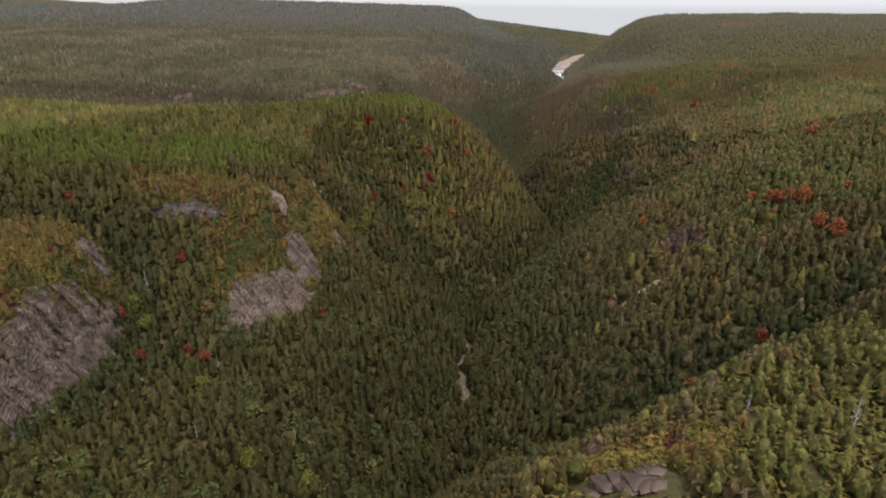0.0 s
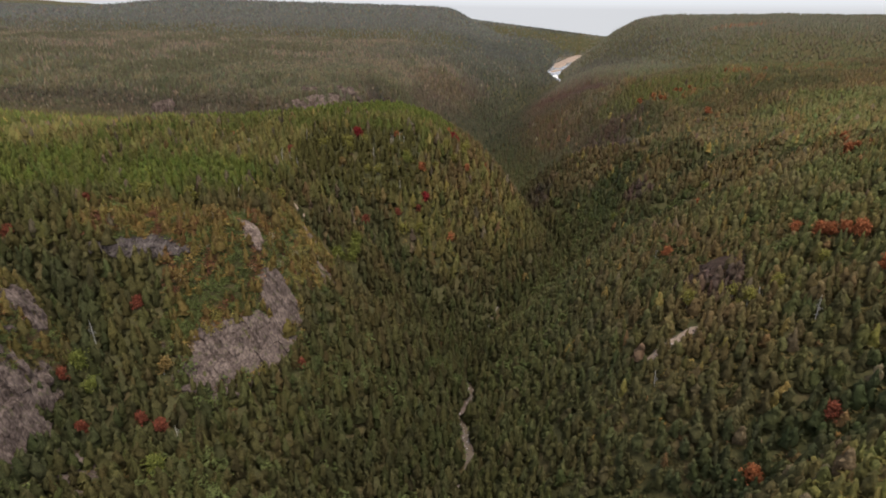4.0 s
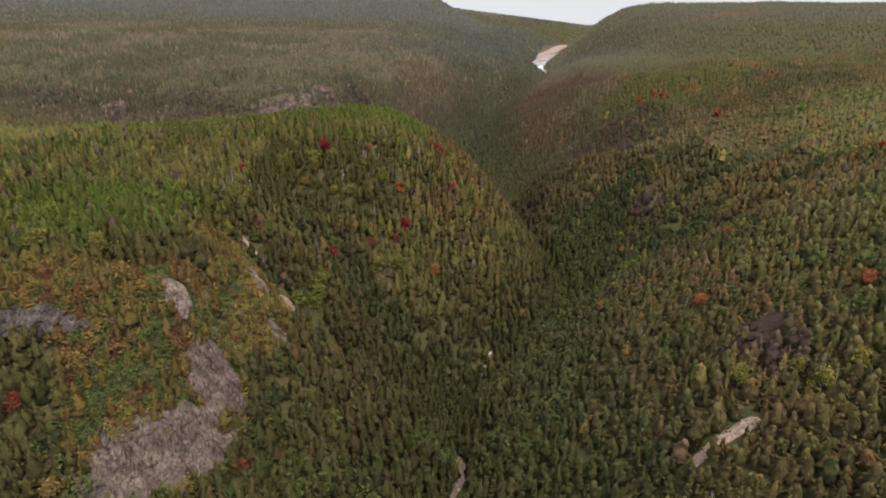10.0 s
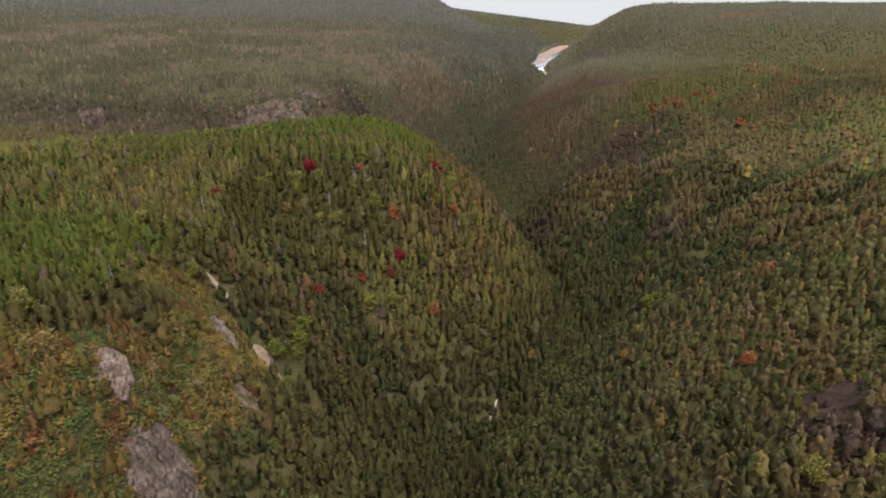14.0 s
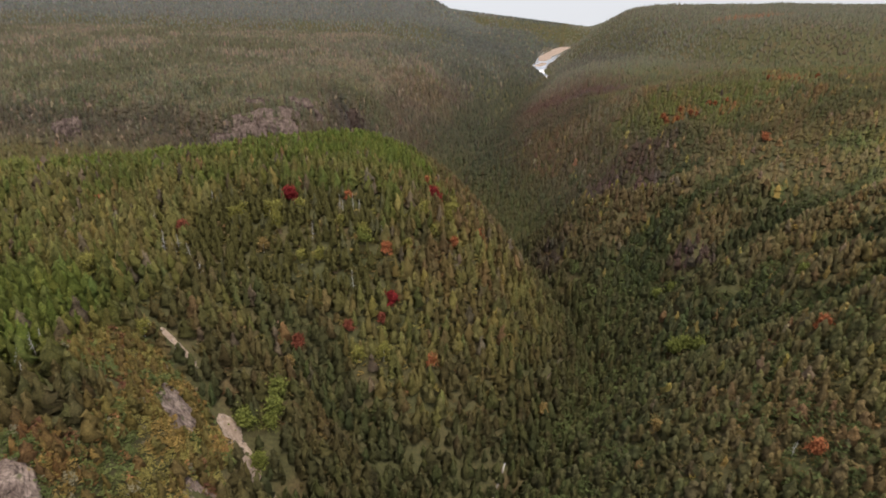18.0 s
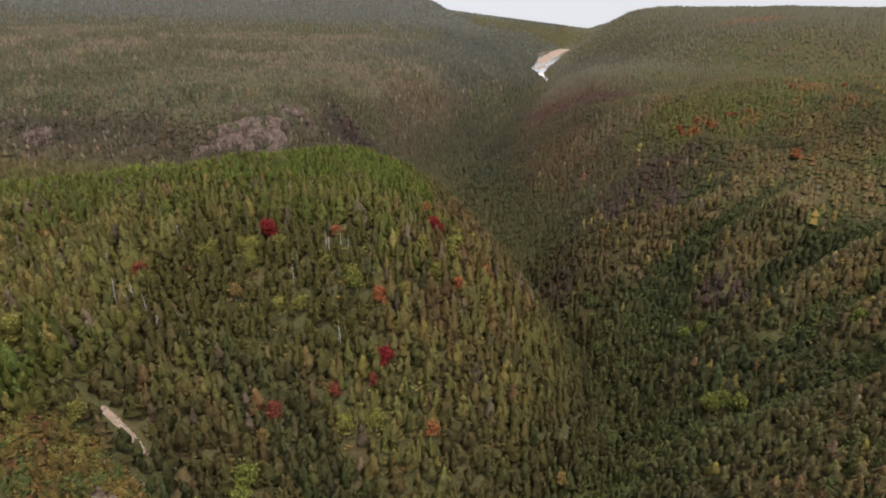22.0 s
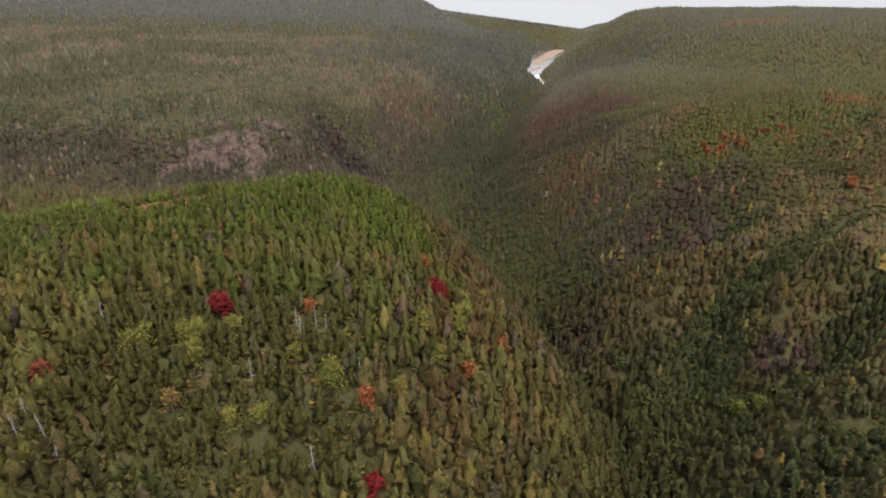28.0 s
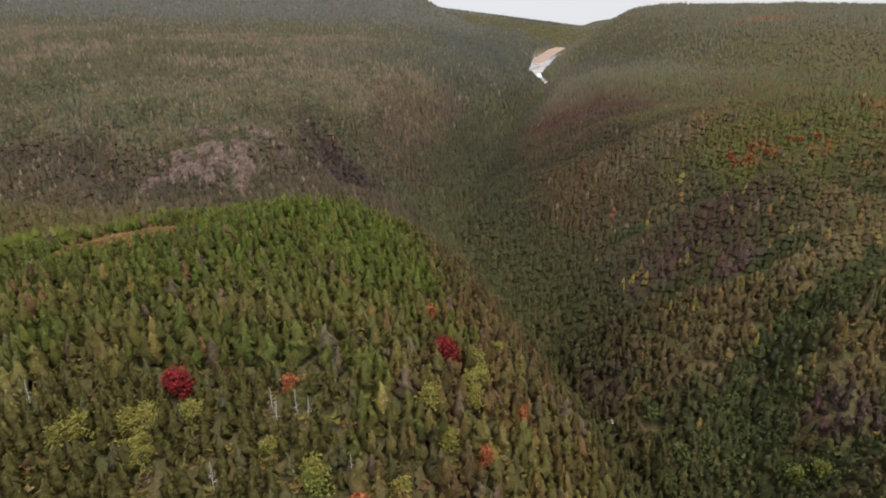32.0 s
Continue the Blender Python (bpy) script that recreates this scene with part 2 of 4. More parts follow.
def rock_material(name, dark, mid, light, streak=0.5, moss_colour=(0.075, 0.068, 0.034)):
    m, n, l, b = material(name, 0.9)
    t = noise_node(n, l, 0.16, 6, 0.65)
    r = ramp_node(n, l, t.outputs["Fac"], [(0.32, dark), (0.5, mid), (0.7, light)])
    c = n.new("ShaderNodeTexCoord")
    stretch = n.new("ShaderNodeMapping")
    stretch.inputs["Scale"].default_value = (1.1, 1.1, 0.10)
    stretch.inputs["Rotation"].default_value = (0.28, 0.28, 0.0)
    l.new(c.outputs["Object"], stretch.inputs["Vector"])
    v = n.new("ShaderNodeTexNoise")
    v.inputs["Scale"].default_value, v.inputs["Detail"].default_value = 0.9, 5
    l.new(stretch.outputs["Vector"], v.inputs["Vector"])
    g = ramp_node(n, l, v.outputs["Fac"], [(0.36, (0.45, 0.43, 0.42)), (0.58, (1.15, 1.12, 1.1))])
    col = blend(n, l, "MULTIPLY", streak, r.outputs["Color"], g.outputs["Color"])
    lean = n.new("ShaderNodeMapping")
    lean.inputs["Scale"].default_value, lean.inputs["Rotation"].default_value = (0.34, 0.34, 0.028), (0.36, 0.30, 0.2)
    l.new(c.outputs["Object"], lean.inputs["Vector"])
    joint = n.new("ShaderNodeTexVoronoi")
    joint.feature = "DISTANCE_TO_EDGE"
    joint.inputs["Scale"].default_value = 1.0
    l.new(lean.outputs["Vector"], joint.inputs["Vector"])
    crack = ramp_node(n, l, joint.outputs["Distance"], [(0.0, (0.32, 0.30, 0.29)), (0.07, (1.0, 1.0, 1.0))])
    col = blend(n, l, "MULTIPLY", 0.5, col, crack.outputs["Color"])
    moss = noise_node(n, l, 0.33, 5)
    mask = ramp_node(n, l, moss.outputs["Fac"], [(0.58, (0, 0, 0)), (0.68, (1, 1, 1))])
    l.new(blend(n, l, "MIX", mask.outputs["Color"], col, moss_colour), b.inputs["Base Color"])
    bump = n.new("ShaderNodeBump")
    bump.inputs["Strength"].default_value, bump.inputs["Distance"].default_value = 0.7, 0.4
    fine = noise_node(n, l, 1.6, 6, 0.7)
    l.new(fine.outputs["Fac"], bump.inputs["Height"])
    l.new(bump.outputs["Normal"], b.inputs["Normal"])
    return m


ROCK = rock_material("grey_pink_rock", (0.048, 0.035, 0.029), (0.100, 0.075, 0.061), (0.162, 0.125, 0.102), 0.85)
LICHEN_ROCK = rock_material("lichened_rock", (0.044, 0.031, 0.025), (0.098, 0.071, 0.056), (0.150, 0.110, 0.089), 0.9)
PALE_ROCK = rock_material("pale_rock", (0.075, 0.053, 0.042), (0.150, 0.112, 0.088), (0.250, 0.195, 0.155), 0.9)
# the cliff rock, darkened for the shade under the spur's rim
SHADED_ROCK = rock_material("shaded_grey_rock", (0.030, 0.024, 0.022), (0.070, 0.057, 0.050), (0.120, 0.100, 0.088), 0.9)
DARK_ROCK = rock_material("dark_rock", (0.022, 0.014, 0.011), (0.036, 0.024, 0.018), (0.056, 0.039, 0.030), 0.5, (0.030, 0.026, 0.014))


def gravel_material(name, dark, mid, light):
    m, n, l, b = material(name, 0.95)
    t = noise_node(n, l, 0.7, 6, 0.7)
    r = ramp_node(n, l, t.outputs["Fac"], [(0.3, dark), (0.5, mid), (0.72, light)])
    l.new(r.outputs["Color"], b.inputs["Base Color"])
    bump = n.new("ShaderNodeBump")
    bump.inputs["Strength"].default_value, bump.inputs["Distance"].default_value = 0.6, 0.2
    fine = noise_node(n, l, 3.0, 5, 0.7)
    l.new(fine.outputs["Fac"], bump.inputs["Height"])
    l.new(bump.outputs["Normal"], b.inputs["Normal"])
    return m


GRAVEL = gravel_material("tan_gravel", (0.14, 0.098, 0.070), (0.24, 0.173, 0.124), (0.37, 0.29, 0.215))
STONE_BED = gravel_material("stream_gravel", (0.05, 0.036, 0.03), (0.105, 0.075, 0.06), (0.18, 0.14, 0.115))


def stone_material():
    m, n, l, b = material("stream_stone", 0.85)
    o = n.new("ShaderNodeObjectInfo")
    r = ramp_node(n, l, o.outputs["Random"], [(0.0, (0.075, 0.06, 0.05)), (0.7, (0.17, 0.135, 0.11)), (1.0, (0.34, 0.30, 0.27))])
    t = noise_node(n, l, 2.2, 5)
    g = ramp_node(n, l, t.outputs["Fac"], [(0.3, (0.7, 0.7, 0.7)), (0.7, (1.2, 1.2, 1.2))])
    l.new(blend(n, l, "MULTIPLY", 1.0, r.outputs["Color"], g.outputs["Color"]), b.inputs["Base Color"])
    return m


STONE = stone_material()


def water_material():
    m, n, l, b = material("river_water", 0.12)
    b.inputs["Base Color"].default_value = (0.10, 0.075, 0.05, 1)
    b.inputs["Specular IOR Level"].default_value = 0.5
    b.inputs["IOR"].default_value = 1.33
    bump = n.new("ShaderNodeBump")
    bump.inputs["Strength"].default_value, bump.inputs["Distance"].default_value = 0.35, 0.3
    fine = noise_node(n, l, 0.5, 4)
    l.new(fine.outputs["Fac"], bump.inputs["Height"])
    l.new(bump.outputs["Normal"], b.inputs["Normal"])
    return m


WATER = water_material()


def foam_material():
    m, n, l, b = material("white_water", 0.6)
    t = noise_node(n, l, 0.12, 5, 0.7)
    r = ramp_node(n, l, t.outputs["Fac"], [(0.35, (0.30, 0.26, 0.21)), (0.6, (0.75, 0.73, 0.70))])
    l.new(r.outputs["Color"], b.inputs["Base Color"])
    return m


FOAM = foam_material()


def bark_material(name, a, c):
    m, n, l, b = material(name, 0.9)
    t = noise_node(n, l, 3.0, 5, 0.7)
    r = ramp_node(n, l, t.outputs["Fac"], [(0.35, a), (0.65, c)])
    l.new(r.outputs["Color"], b.inputs["Base Color"])
    return m


BARK = bark_material("dark_bark", (0.05, 0.04, 0.03), (0.13, 0.11, 0.09))
PALE_BARK = bark_material("pale_bark", (0.22, 0.20, 0.17), (0.5, 0.47, 0.42))
DEAD_WOOD = bark_material("weathered_dead_wood", (0.20, 0.185, 0.16), (0.42, 0.39, 0.35))


def leaf_material(name, a, c):
    m, n, l, b = material(name, 0.8)
    o = n.new("ShaderNodeNewGeometry")
    r = ramp_node(n, l, o.outputs["Random Per Island"], [(0.0, a), (1.0, c)])
    t = noise_node(n, l, 1.7, 4, 0.75)
    g = ramp_node(n, l, t.outputs["Fac"], [(0.33, (0.55, 0.57, 0.55)), (0.68, (1.55, 1.5, 1.35))])
    leafy(n, l, b, blend(n, l, "MULTIPLY", 1.0, r.outputs["Color"], g.outputs["Color"]))
    return m


YELLOW = leaf_material("yellow_green_leaves", (0.090, 0.086, 0.022), (0.20, 0.175, 0.045))
LIME = leaf_material("lime_leaves", (0.074, 0.082, 0.021), (0.150, 0.158, 0.038))
GOLD = leaf_material("golden_leaves", (0.11, 0.075, 0.030), (0.21, 0.14, 0.050))
RED = leaf_material("red_leaves", (0.09, 0.014, 0.014), (0.23, 0.026, 0.026))
RUSSET = leaf_material("russet_leaves", (0.085, 0.026, 0.017), (0.20, 0.062, 0.036))
ORANGE = leaf_material("orange_leaves", (0.15, 0.055, 0.026), (0.30, 0.105, 0.045))
PALE_NEEDLES = leaf_material("lichened_needles", (0.048, 0.045, 0.021), (0.095, 0.088, 0.042))
NEEDLES = leaf_material("spruce_needles", (0.034, 0.031, 0.010), (0.084, 0.074, 0.024))


# ---- mesh helpers ----
def mesh_from(name, verts, faces_flat, sizes, mat, colours=None, smooth=False):
    """One mesh from arrays: vertices, the faces' corners in one row, and each face's number of corners."""
    me = bpy.data.meshes.new(name)
    me.vertices.add(len(verts))
    me.vertices.foreach_set("co", np.ascontiguousarray(verts, np.float32).ravel())
    me.loops.add(len(faces_flat))
    me.loops.foreach_set("vertex_index", np.ascontiguousarray(faces_flat, np.int32))
    starts = np.concatenate(([0], np.cumsum(sizes)[:-1])).astype(np.int32)
    me.polygons.add(len(sizes))
    me.polygons.foreach_set("loop_start", starts)
    if colours is not None:
        at = me.attributes.new("leaf", "FLOAT_COLOR", "POINT")
        at.data.foreach_set("color", np.ascontiguousarray(np.c_[colours, np.ones(len(colours))], np.float32).ravel())
    me.update(calc_edges=True)
    me.shade_smooth() if smooth else me.shade_flat()
    if mat:
        me.materials.append(mat)
    return me


def sheet(name, gx, gy, gz, mat, smooth=True):
    """A mesh over a grid of places."""
    rows, cols = gz.shape
    i = np.arange(rows * cols).reshape(rows, cols)
    quads = np.stack((i[:-1, :-1], i[:-1, 1:], i[1:, 1:], i[1:, :-1]), -1).reshape(-1, 4)
    return mesh_from(name, np.stack((gx, gy, gz), -1).reshape(-1, 3), quads.ravel(), np.full(len(quads), 4), mat, smooth=smooth)


# ---- ground ----
sx = np.linspace(-1, 1, 520)
xs = 420 * sx + 4400 * np.sign(sx) * np.abs(sx) ** 4
sy = np.linspace(0, 1, 640)
ys = -400 + 1700 * sy + 3650 * sy ** 4
GX, GY = np.meshgrid(xs, ys)
ground = tagged(new("ground", sheet("ground", GX, GY, height(GX, GY), GROUND)), "steep forested gorge with brown and mossy forest floor", "ground", kind="structure")


# ---- where rock and gravel lie bare: centre, the way it faces, half width, half height ----
CLIFFS = [
    # name, x, y, z, facing, half_width, half_height, proud, material, label
    ("rock_cliff", -171, 197, -130, -16, 34, 27, 1.7, ROCK, "tall slanting jointed pinkish grey cliff on the spur's end"),
    ("rock_cliff", -184, 160, -130, -58, 26, 26, 1.6, ROCK, "streaked pinkish grey cliff face round the spur's corner"),
    ("rock_cliff", -181, 243, -108, 18, 9, 12, 1.0, ROCK, "narrow pale cliff edge under scrubby trees"),
    ("rock_cliff", -110, 267, -141, -52, 33, 15, 1.6, ROCK, "broad fractured grey cliff at the foot of the spur"),
    ("rock_cliff", -98, 295, -129, -32, 11, 21, 1.2, ROCK, "leaning striated grey rock face above the broad cliff"),
    ("rock_cliff", -160, 289, -98, -90, 26, 5, 1.5, SHADED_ROCK, "long low grey outcrop under the spur's rim, shade in its colour"),
    ("rock_cliff", -112, 306, -95, -42, 6, 8, 1.2, PALE_ROCK, "pale rock prow on the spur's rim"),
    ("rock_cliff", -101, 362, -114, 12, 12, 8, 1.0, PALE_ROCK, "pale rock rib along the spur's edge"),
    ("rock_cliff", -85, 338, -131, 0, 5, 10, 1.0, PALE_ROCK, "small pale rock step below the spur's edge"),
    ("rock_cliff", -218, 848, -108, -84, 50, 25, 1.6, LICHEN_ROCK, "rounded pinkish grey crag high on the hillside"),
    ("rock_cliff", -268, 822, -122, -100, 14, 9, 1.2, LICHEN_ROCK, "pale broken foot of the hillside crag"),
    ("rock_cliff", -413, 777, -116, -70, 16, 22, 1.2, LICHEN_ROCK, "pale pinkish crag at the end of the wooded ridge"),
    # shaded slot: dark rock stands in for its shade
    ("rock_cliff", -140, 975, -119, -75, 14, 17, 1.4, DARK_ROCK, "rock slot in the wooded hillside, its shade drawn as dark rock"),
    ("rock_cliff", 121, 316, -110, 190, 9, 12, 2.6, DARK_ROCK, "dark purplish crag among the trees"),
]
SCARS = [
    # x0, y0, x1, y1, half_width, label
    (-74, 364, -95, 381, 4.6, "tan gravel landslip in the gully"),
    (-110, 393, -122, 397, 1.9, "narrow pale gravel chute above the landslip"),
    (79, 269, 98, 274, 3.0, "tan gravel bank on the wooded slope"),
]


def cliff_mask(k, u, w):
    """Above 0 where the rock of cliff k is bare; uneven at its rim."""
    _, cx, cy, cz, _, ru, rz, *_ = CLIFFS[k]
    f = (np.abs(u / ru) ** 2.4 + np.abs(w / rz) ** 2.4) ** (1 / 2.4)
    return 1 - f + (0.62 if cy < 500 else 0.9) * (fbm(u + 91 * k, w, 11 if cy < 500 else 20, 71, 4) - 0.5)


def bare(x, y, z):
    """True where rock or gravel leaves no room for a tree."""
    out = np.zeros(len(x), bool)
    for k, (_, cx, cy, cz, face, ru, rz, *_) in enumerate(CLIFFS):
        a = radians(face)
        u = -(x - cx) * math.sin(a) + (y - cy) * math.cos(a)
        v = (x - cx) * math.cos(a) + (y - cy) * math.sin(a)
        ledge = (cy > 500) & (lattice(np.floor(x).astype(np.int64), np.floor(y).astype(np.int64), 3) > 0.87)
        out |= (cliff_mask(k, u, z - cz + 1.0) > 0.2) & (np.abs(v) < (8 if cy < 500 else 26)) & ~ledge
    out |= np.hypot((x - 41) / 12.5, (y - 107) / 6.5) < 1
    for x0, y0, x1, y1, half, _ in SCARS:
        out |= scar_distance(x, y, x0, y0, x1, y1) < half + 1.6
    return out


def scar_distance(x, y, x0, y0, x1, y1):
    dx, dy = x1 - x0, y1 - y0
    t = np.clip(((x - x0) * dx + (y - y0) * dy) / (dx * dx + dy * dy), 0, 1)
    return np.hypot(x - x0 - t * dx, y - y0 - t * dy) + 2.2 * (fbm(x, y, 7, 81) - 0.5)


# ---- where single trees stand ----
RED_PLACES = [(-94, 489), (-37, 447), (-19, 518)]
RUSSET_PLACES = [(-140, 460), (-41, 440), (-223, 288), (-154, 219), (-136, 229), (-128, 228), (-83, 276), (-198, 311), (-170, 236), (-153, 268), (121, 211), (-77, 426), (-56, 434)]
ORANGE_PLACES = [(-24, 540), (283, 513), (247, 425), (285, 502), (223, 352), (164, 302), (171, 291), (191, 292), (163, 262), (164, 249), (93, 198), (158, 319), (162, 307), (168, 299), (172, 295),
                 (278, 486), (260, 438), (238, 419), (-7, 490), (-41, 466), (-63, 490), (7, 514), (-17, 434), (209, 798), (232, 788), (254, 785), (226, 799), (241, 658), (319, 819),
                 (336, 798), (360, 804), (146, 412), (109, 349), (-191, 482), (221, 790), (235, 782), (212, 793), (263, 782), (249, 788)]
YELLOW_PLACES = [(-97, 473), (-65, 474), (-11, 509), (2, 545), (-18, 488), (-53, 470), (-50, 426), (-39, 429), (-96, 470), (-99, 480), (-87, 480), (-73, 457), (-81, 455), (-10, 504),
                 (-24, 495), (-119, 475), (-31, 472), (-150, 324), (-155, 410), (-97, 477), (-8, 521), (-174, 326), (-173, 320), (-101, 476), (-8, 513), (-155, 401), (-115, 477), (-124, 388),
                 (101, 292), (120, 290), (154, 286), (121, 278), (134, 282)]
GOLD_PLACES = [(-100, 458), (-30, 472), (-79, 415), (-138, 279), (-135, 249), (-129, 302), (41, 444), (76, 390), (-16, 435)]
LIME_PLACES = [(-79, 390), (-79, 396), (-82, 376), (-89, 384), (-80, 386), (-53, 469), (-121, 210), (-158, 235), (-167, 242), (-86, 175), (-64, 177), (124, 465), (120, 471), (135, 534),
               (128, 537), (115, 471), (180, 482)]
SNAG_PLACES = [(72, 143), (75, 128), (95, 118), (121, 278), (126, 279), (132, 248), (75, 247), (-135, 343), (-133, 350), (-131, 338), (-123, 438), (-140, 442), (-154, 463), (-65, 482),
               (-60, 484), (-134, 486), (-44, 474), (-78, 467), (-67, 485), (104, 352), (-136, 447), (-136, 351), (-121, 228), (-165, 252), (-109, 180), (-75, 199), (-55, 448), (-57, 484),
               (-135, 441), (-129, 443)]


def cleared(x, y):
    """True where a single tree stands and the closed forest leaves it room."""
    out = np.zeros(len(x), bool)
    for places, r in ((RED_PLACES, 3.6), (RUSSET_PLACES, 2.8), (ORANGE_PLACES, 3.0), (YELLOW_PLACES, 3.2), (GOLD_PLACES, 3.2), (LIME_PLACES, 3.4), (SNAG_PLACES, 2.6)):
        for cx, cy in places:
            out |= np.hypot(x - cx * (1 - 0.004), y - cy + 1.6) < r
    return out


# ---- trees ----
rng = np.random.default_rng(7)


def conifer(tiers, spikes, width, ragged, rg, taper=0.8):
    """A spruce one metre high: a narrow spire of ragged drooping tiers of branches."""
    v, f = [], []
    for k in range(tiers):
        h0 = 0.04 + 0.93 * k / tiers
        h1 = min(1.0, h0 + 0.93 / tiers * (2.3 if tiers > 2 else 1.6))
        low = 0.8 if k == 0 and tiers > 3 else 1.0
        rad = width * low * (1 - h0) ** taper * rg.uniform(0.85, 1.15) + 0.012
        base = len(v)
        ox, oy = rg.normal(0, 0.015, 2) * (1 - h0)
        v.append((ox, oy, h1))
        n = spikes if spikes < 5 else spikes * 2
        a0 = rg.uniform(0, 6.28)
        for j in range(n):
            out = rad * ((1 if j % 2 else 1 - ragged) if n > spikes else 1) * rg.uniform(0.75, 1.2)
            a = a0 + 6.2832 * j / n
            v.append((ox + out * math.cos(a), oy + out * math.sin(a), h0 + (0.035 if j % 2 == 0 else 0) + rg.normal(0, 0.018)))
        for j in range(n):
            f.append((base, base + 1 + j, base + 1 + (j + 1) % n))
    return np.array(v), np.array(f)


def crown_shape(levels, sides, width, taper, rg, rough=0.26):
    """A conifer crown one metre high as a closed, ragged, tapering form with boughs that stand out in steps."""
    v, f = [], []
    hs = np.linspace(0.04, 0.88, levels) + rg.normal(0, 0.012, levels)
    for i, h in enumerate(hs):
        rad = width * (1 - h) ** taper * min(1.0, ((h + 0.03) / 0.2) ** 0.6) * (1.17 if i % 2 else 0.86)
        ox, oy = rg.normal(0, 0.018, 2)
        for j in range(sides):
            a = 6.2832 * (j + 0.5 * (i % 2)) / sides + rg.normal(0, 0.14)
            r = rad * (1 + rg.normal(0, rough))
            v.append((ox + r * math.cos(a), oy + r * math.sin(a), h - 0.04 * (i % 2) + rg.normal(0, 0.03)))
    v.append((rg.normal(0, 0.02), rg.normal(0, 0.02), 1.0))
    for i in range(levels - 1):
        for j in range(sides):
            p, q = i * sides + j, i * sides + (j + 1) % sides
            f += [(p, q, p + sides), (q, q + sides, p + sides)]
    top = (levels - 1) * sides
    for j in range(sides):
        f.append((top + j, top + (j + 1) % sides, levels * sides))
    return np.array(v), np.array(f)


def boughs(shape, count, width, taper, rg, long=0.085):
    """Adds drooping bough tips that break the outline of a crown."""
    v, f = shape
    extra, faces = [], []
    for i in range(count):
        h = 0.06 + 0.84 * (i + rg.uniform(0, 1)) / count
        a = i * 2.4 + rg.normal(0, 0.4)
        r = width * (1 - h) ** taper * rg.uniform(0.9, 1.2)
        c, k = math.cos(a), math.sin(a)
        w = long * rg.uniform(0.45, 0.8)
        b = len(v) + len(extra)
        extra += [(0.55 * r * c - w * k, 0.55 * r * k + w * c, h + 0.05), (0.55 * r * c + w * k, 0.55 * r * k - w * c, h + 0.05),
                  ((r + long) * c, (r + long) * k, h - rg.uniform(0.0, 0.07))]
        faces.append((b, b + 1, b + 2))
    return np.concatenate((v, np.array(extra))), np.concatenate((f, np.array(faces)))


def shrub_shape(rg, squash=0.8, sprays=18, leaf=0.23):
    """A ragged bush one metre across: leaf sprays laid over an uneven dome."""
    v, f = [], []
    for i in range(sprays):
        t, h = rg.uniform(0, 6.283), rg.uniform(0.0, 1.0)
        r = 0.5 * math.sqrt(1 - 0.9 * h * h) * rg.uniform(0.45, 1.1)
        p = np.array((r * math.cos(t), r * math.sin(t), 0.08 + squash * h * rg.uniform(0.75, 1.1)))
        out = np.array((math.cos(t), math.sin(t), 0.0))
        side = np.array((-math.sin(t), math.cos(t), rg.normal(0, 0.3)))
        s = rg.uniform(0.7, 1.3) * leaf
        b = len(v)
        v += [p - side * s, p + side * s, p + out * s * rg.uniform(0.3, 1.0) + np.array((0, 0, s * rg.uniform(-0.9, 0.8)))]
        f.append((b, b + 1, b + 2))
    return np.array(v), np.array(f)


def forest_mesh(name, shapes, pos, high, wide, colours, smooth=True):
    """Many trees in one mesh: each takes one of the shapes, turned and sized."""
    pick = rng.integers(0, len(shapes), len(pos))
    vs, fs, cs, base = [], [], [], 0
    for k, (v, f) in enumerate(shapes):
        m = np.nonzero(pick == k)[0]
        if not len(m):
            continue
        a = rng.uniform(0, 6.2832, len(m))
        ca, sa = np.cos(a)[:, None], np.sin(a)[:, None]
        lean = rng.normal(0, 0.04, (2, len(m), 1))
        wv, hv = wide[m][:, None], high[m][:, None]
        X = (v[:, 0] * ca - v[:, 1] * sa) * wv + lean[0] * v[:, 2] * hv + pos[m, 0:1]
        Y = (v[:, 0] * sa + v[:, 1] * ca) * wv + lean[1] * v[:, 2] * hv + pos[m, 1:2]
        Z = v[:, 2] * hv + pos[m, 2:3]
        vs.append(np.stack((X, Y, Z), -1).reshape(-1, 3))
        fs.append((f[None] + (base + np.arange(len(m)) * len(v))[:, None, None]).reshape(-1, 3))
        cs.append(np.repeat(colours[m], len(v), axis=0))
        base += len(m) * len(v)
    f = np.concatenate(fs)
    return mesh_from(name, np.concatenate(vs), f.ravel(), np.full(len(f), 3), FOLIAGE, np.concatenate(cs), smooth=smooth)


def scatter(spacing, x0, x1, y0, y1):
    """Uneven places about one spacing apart."""
    gx, gy = np.meshgrid(np.arange(x0, x1, spacing), np.arange(y0, y1, spacing))
    gx = gx + rng.uniform(-0.5, 0.5, gx.shape) * spacing
    gy = gy + rng.uniform(-0.5, 0.5, gy.shape) * spacing
    return gx.ravel(), gy.ravel()


def reach(x, y):
    """How far a place lies from the middle line of the gorge's near end."""
    return np.hypot(x, np.maximum(np.maximum(y - 360, -y), 0))


def fan(x, y):
    """The fan of country that opens up the gorge."""
    return np.abs(x) < 1.12 * y + 30


SCRUB = ((-116, 288, 30, 36), (-150, 300, 48, 16), (-97, 346, 15, 34), (-208, 205, 44, 50), (49, 116, 17, 11), (-112, 368, 26, 18))


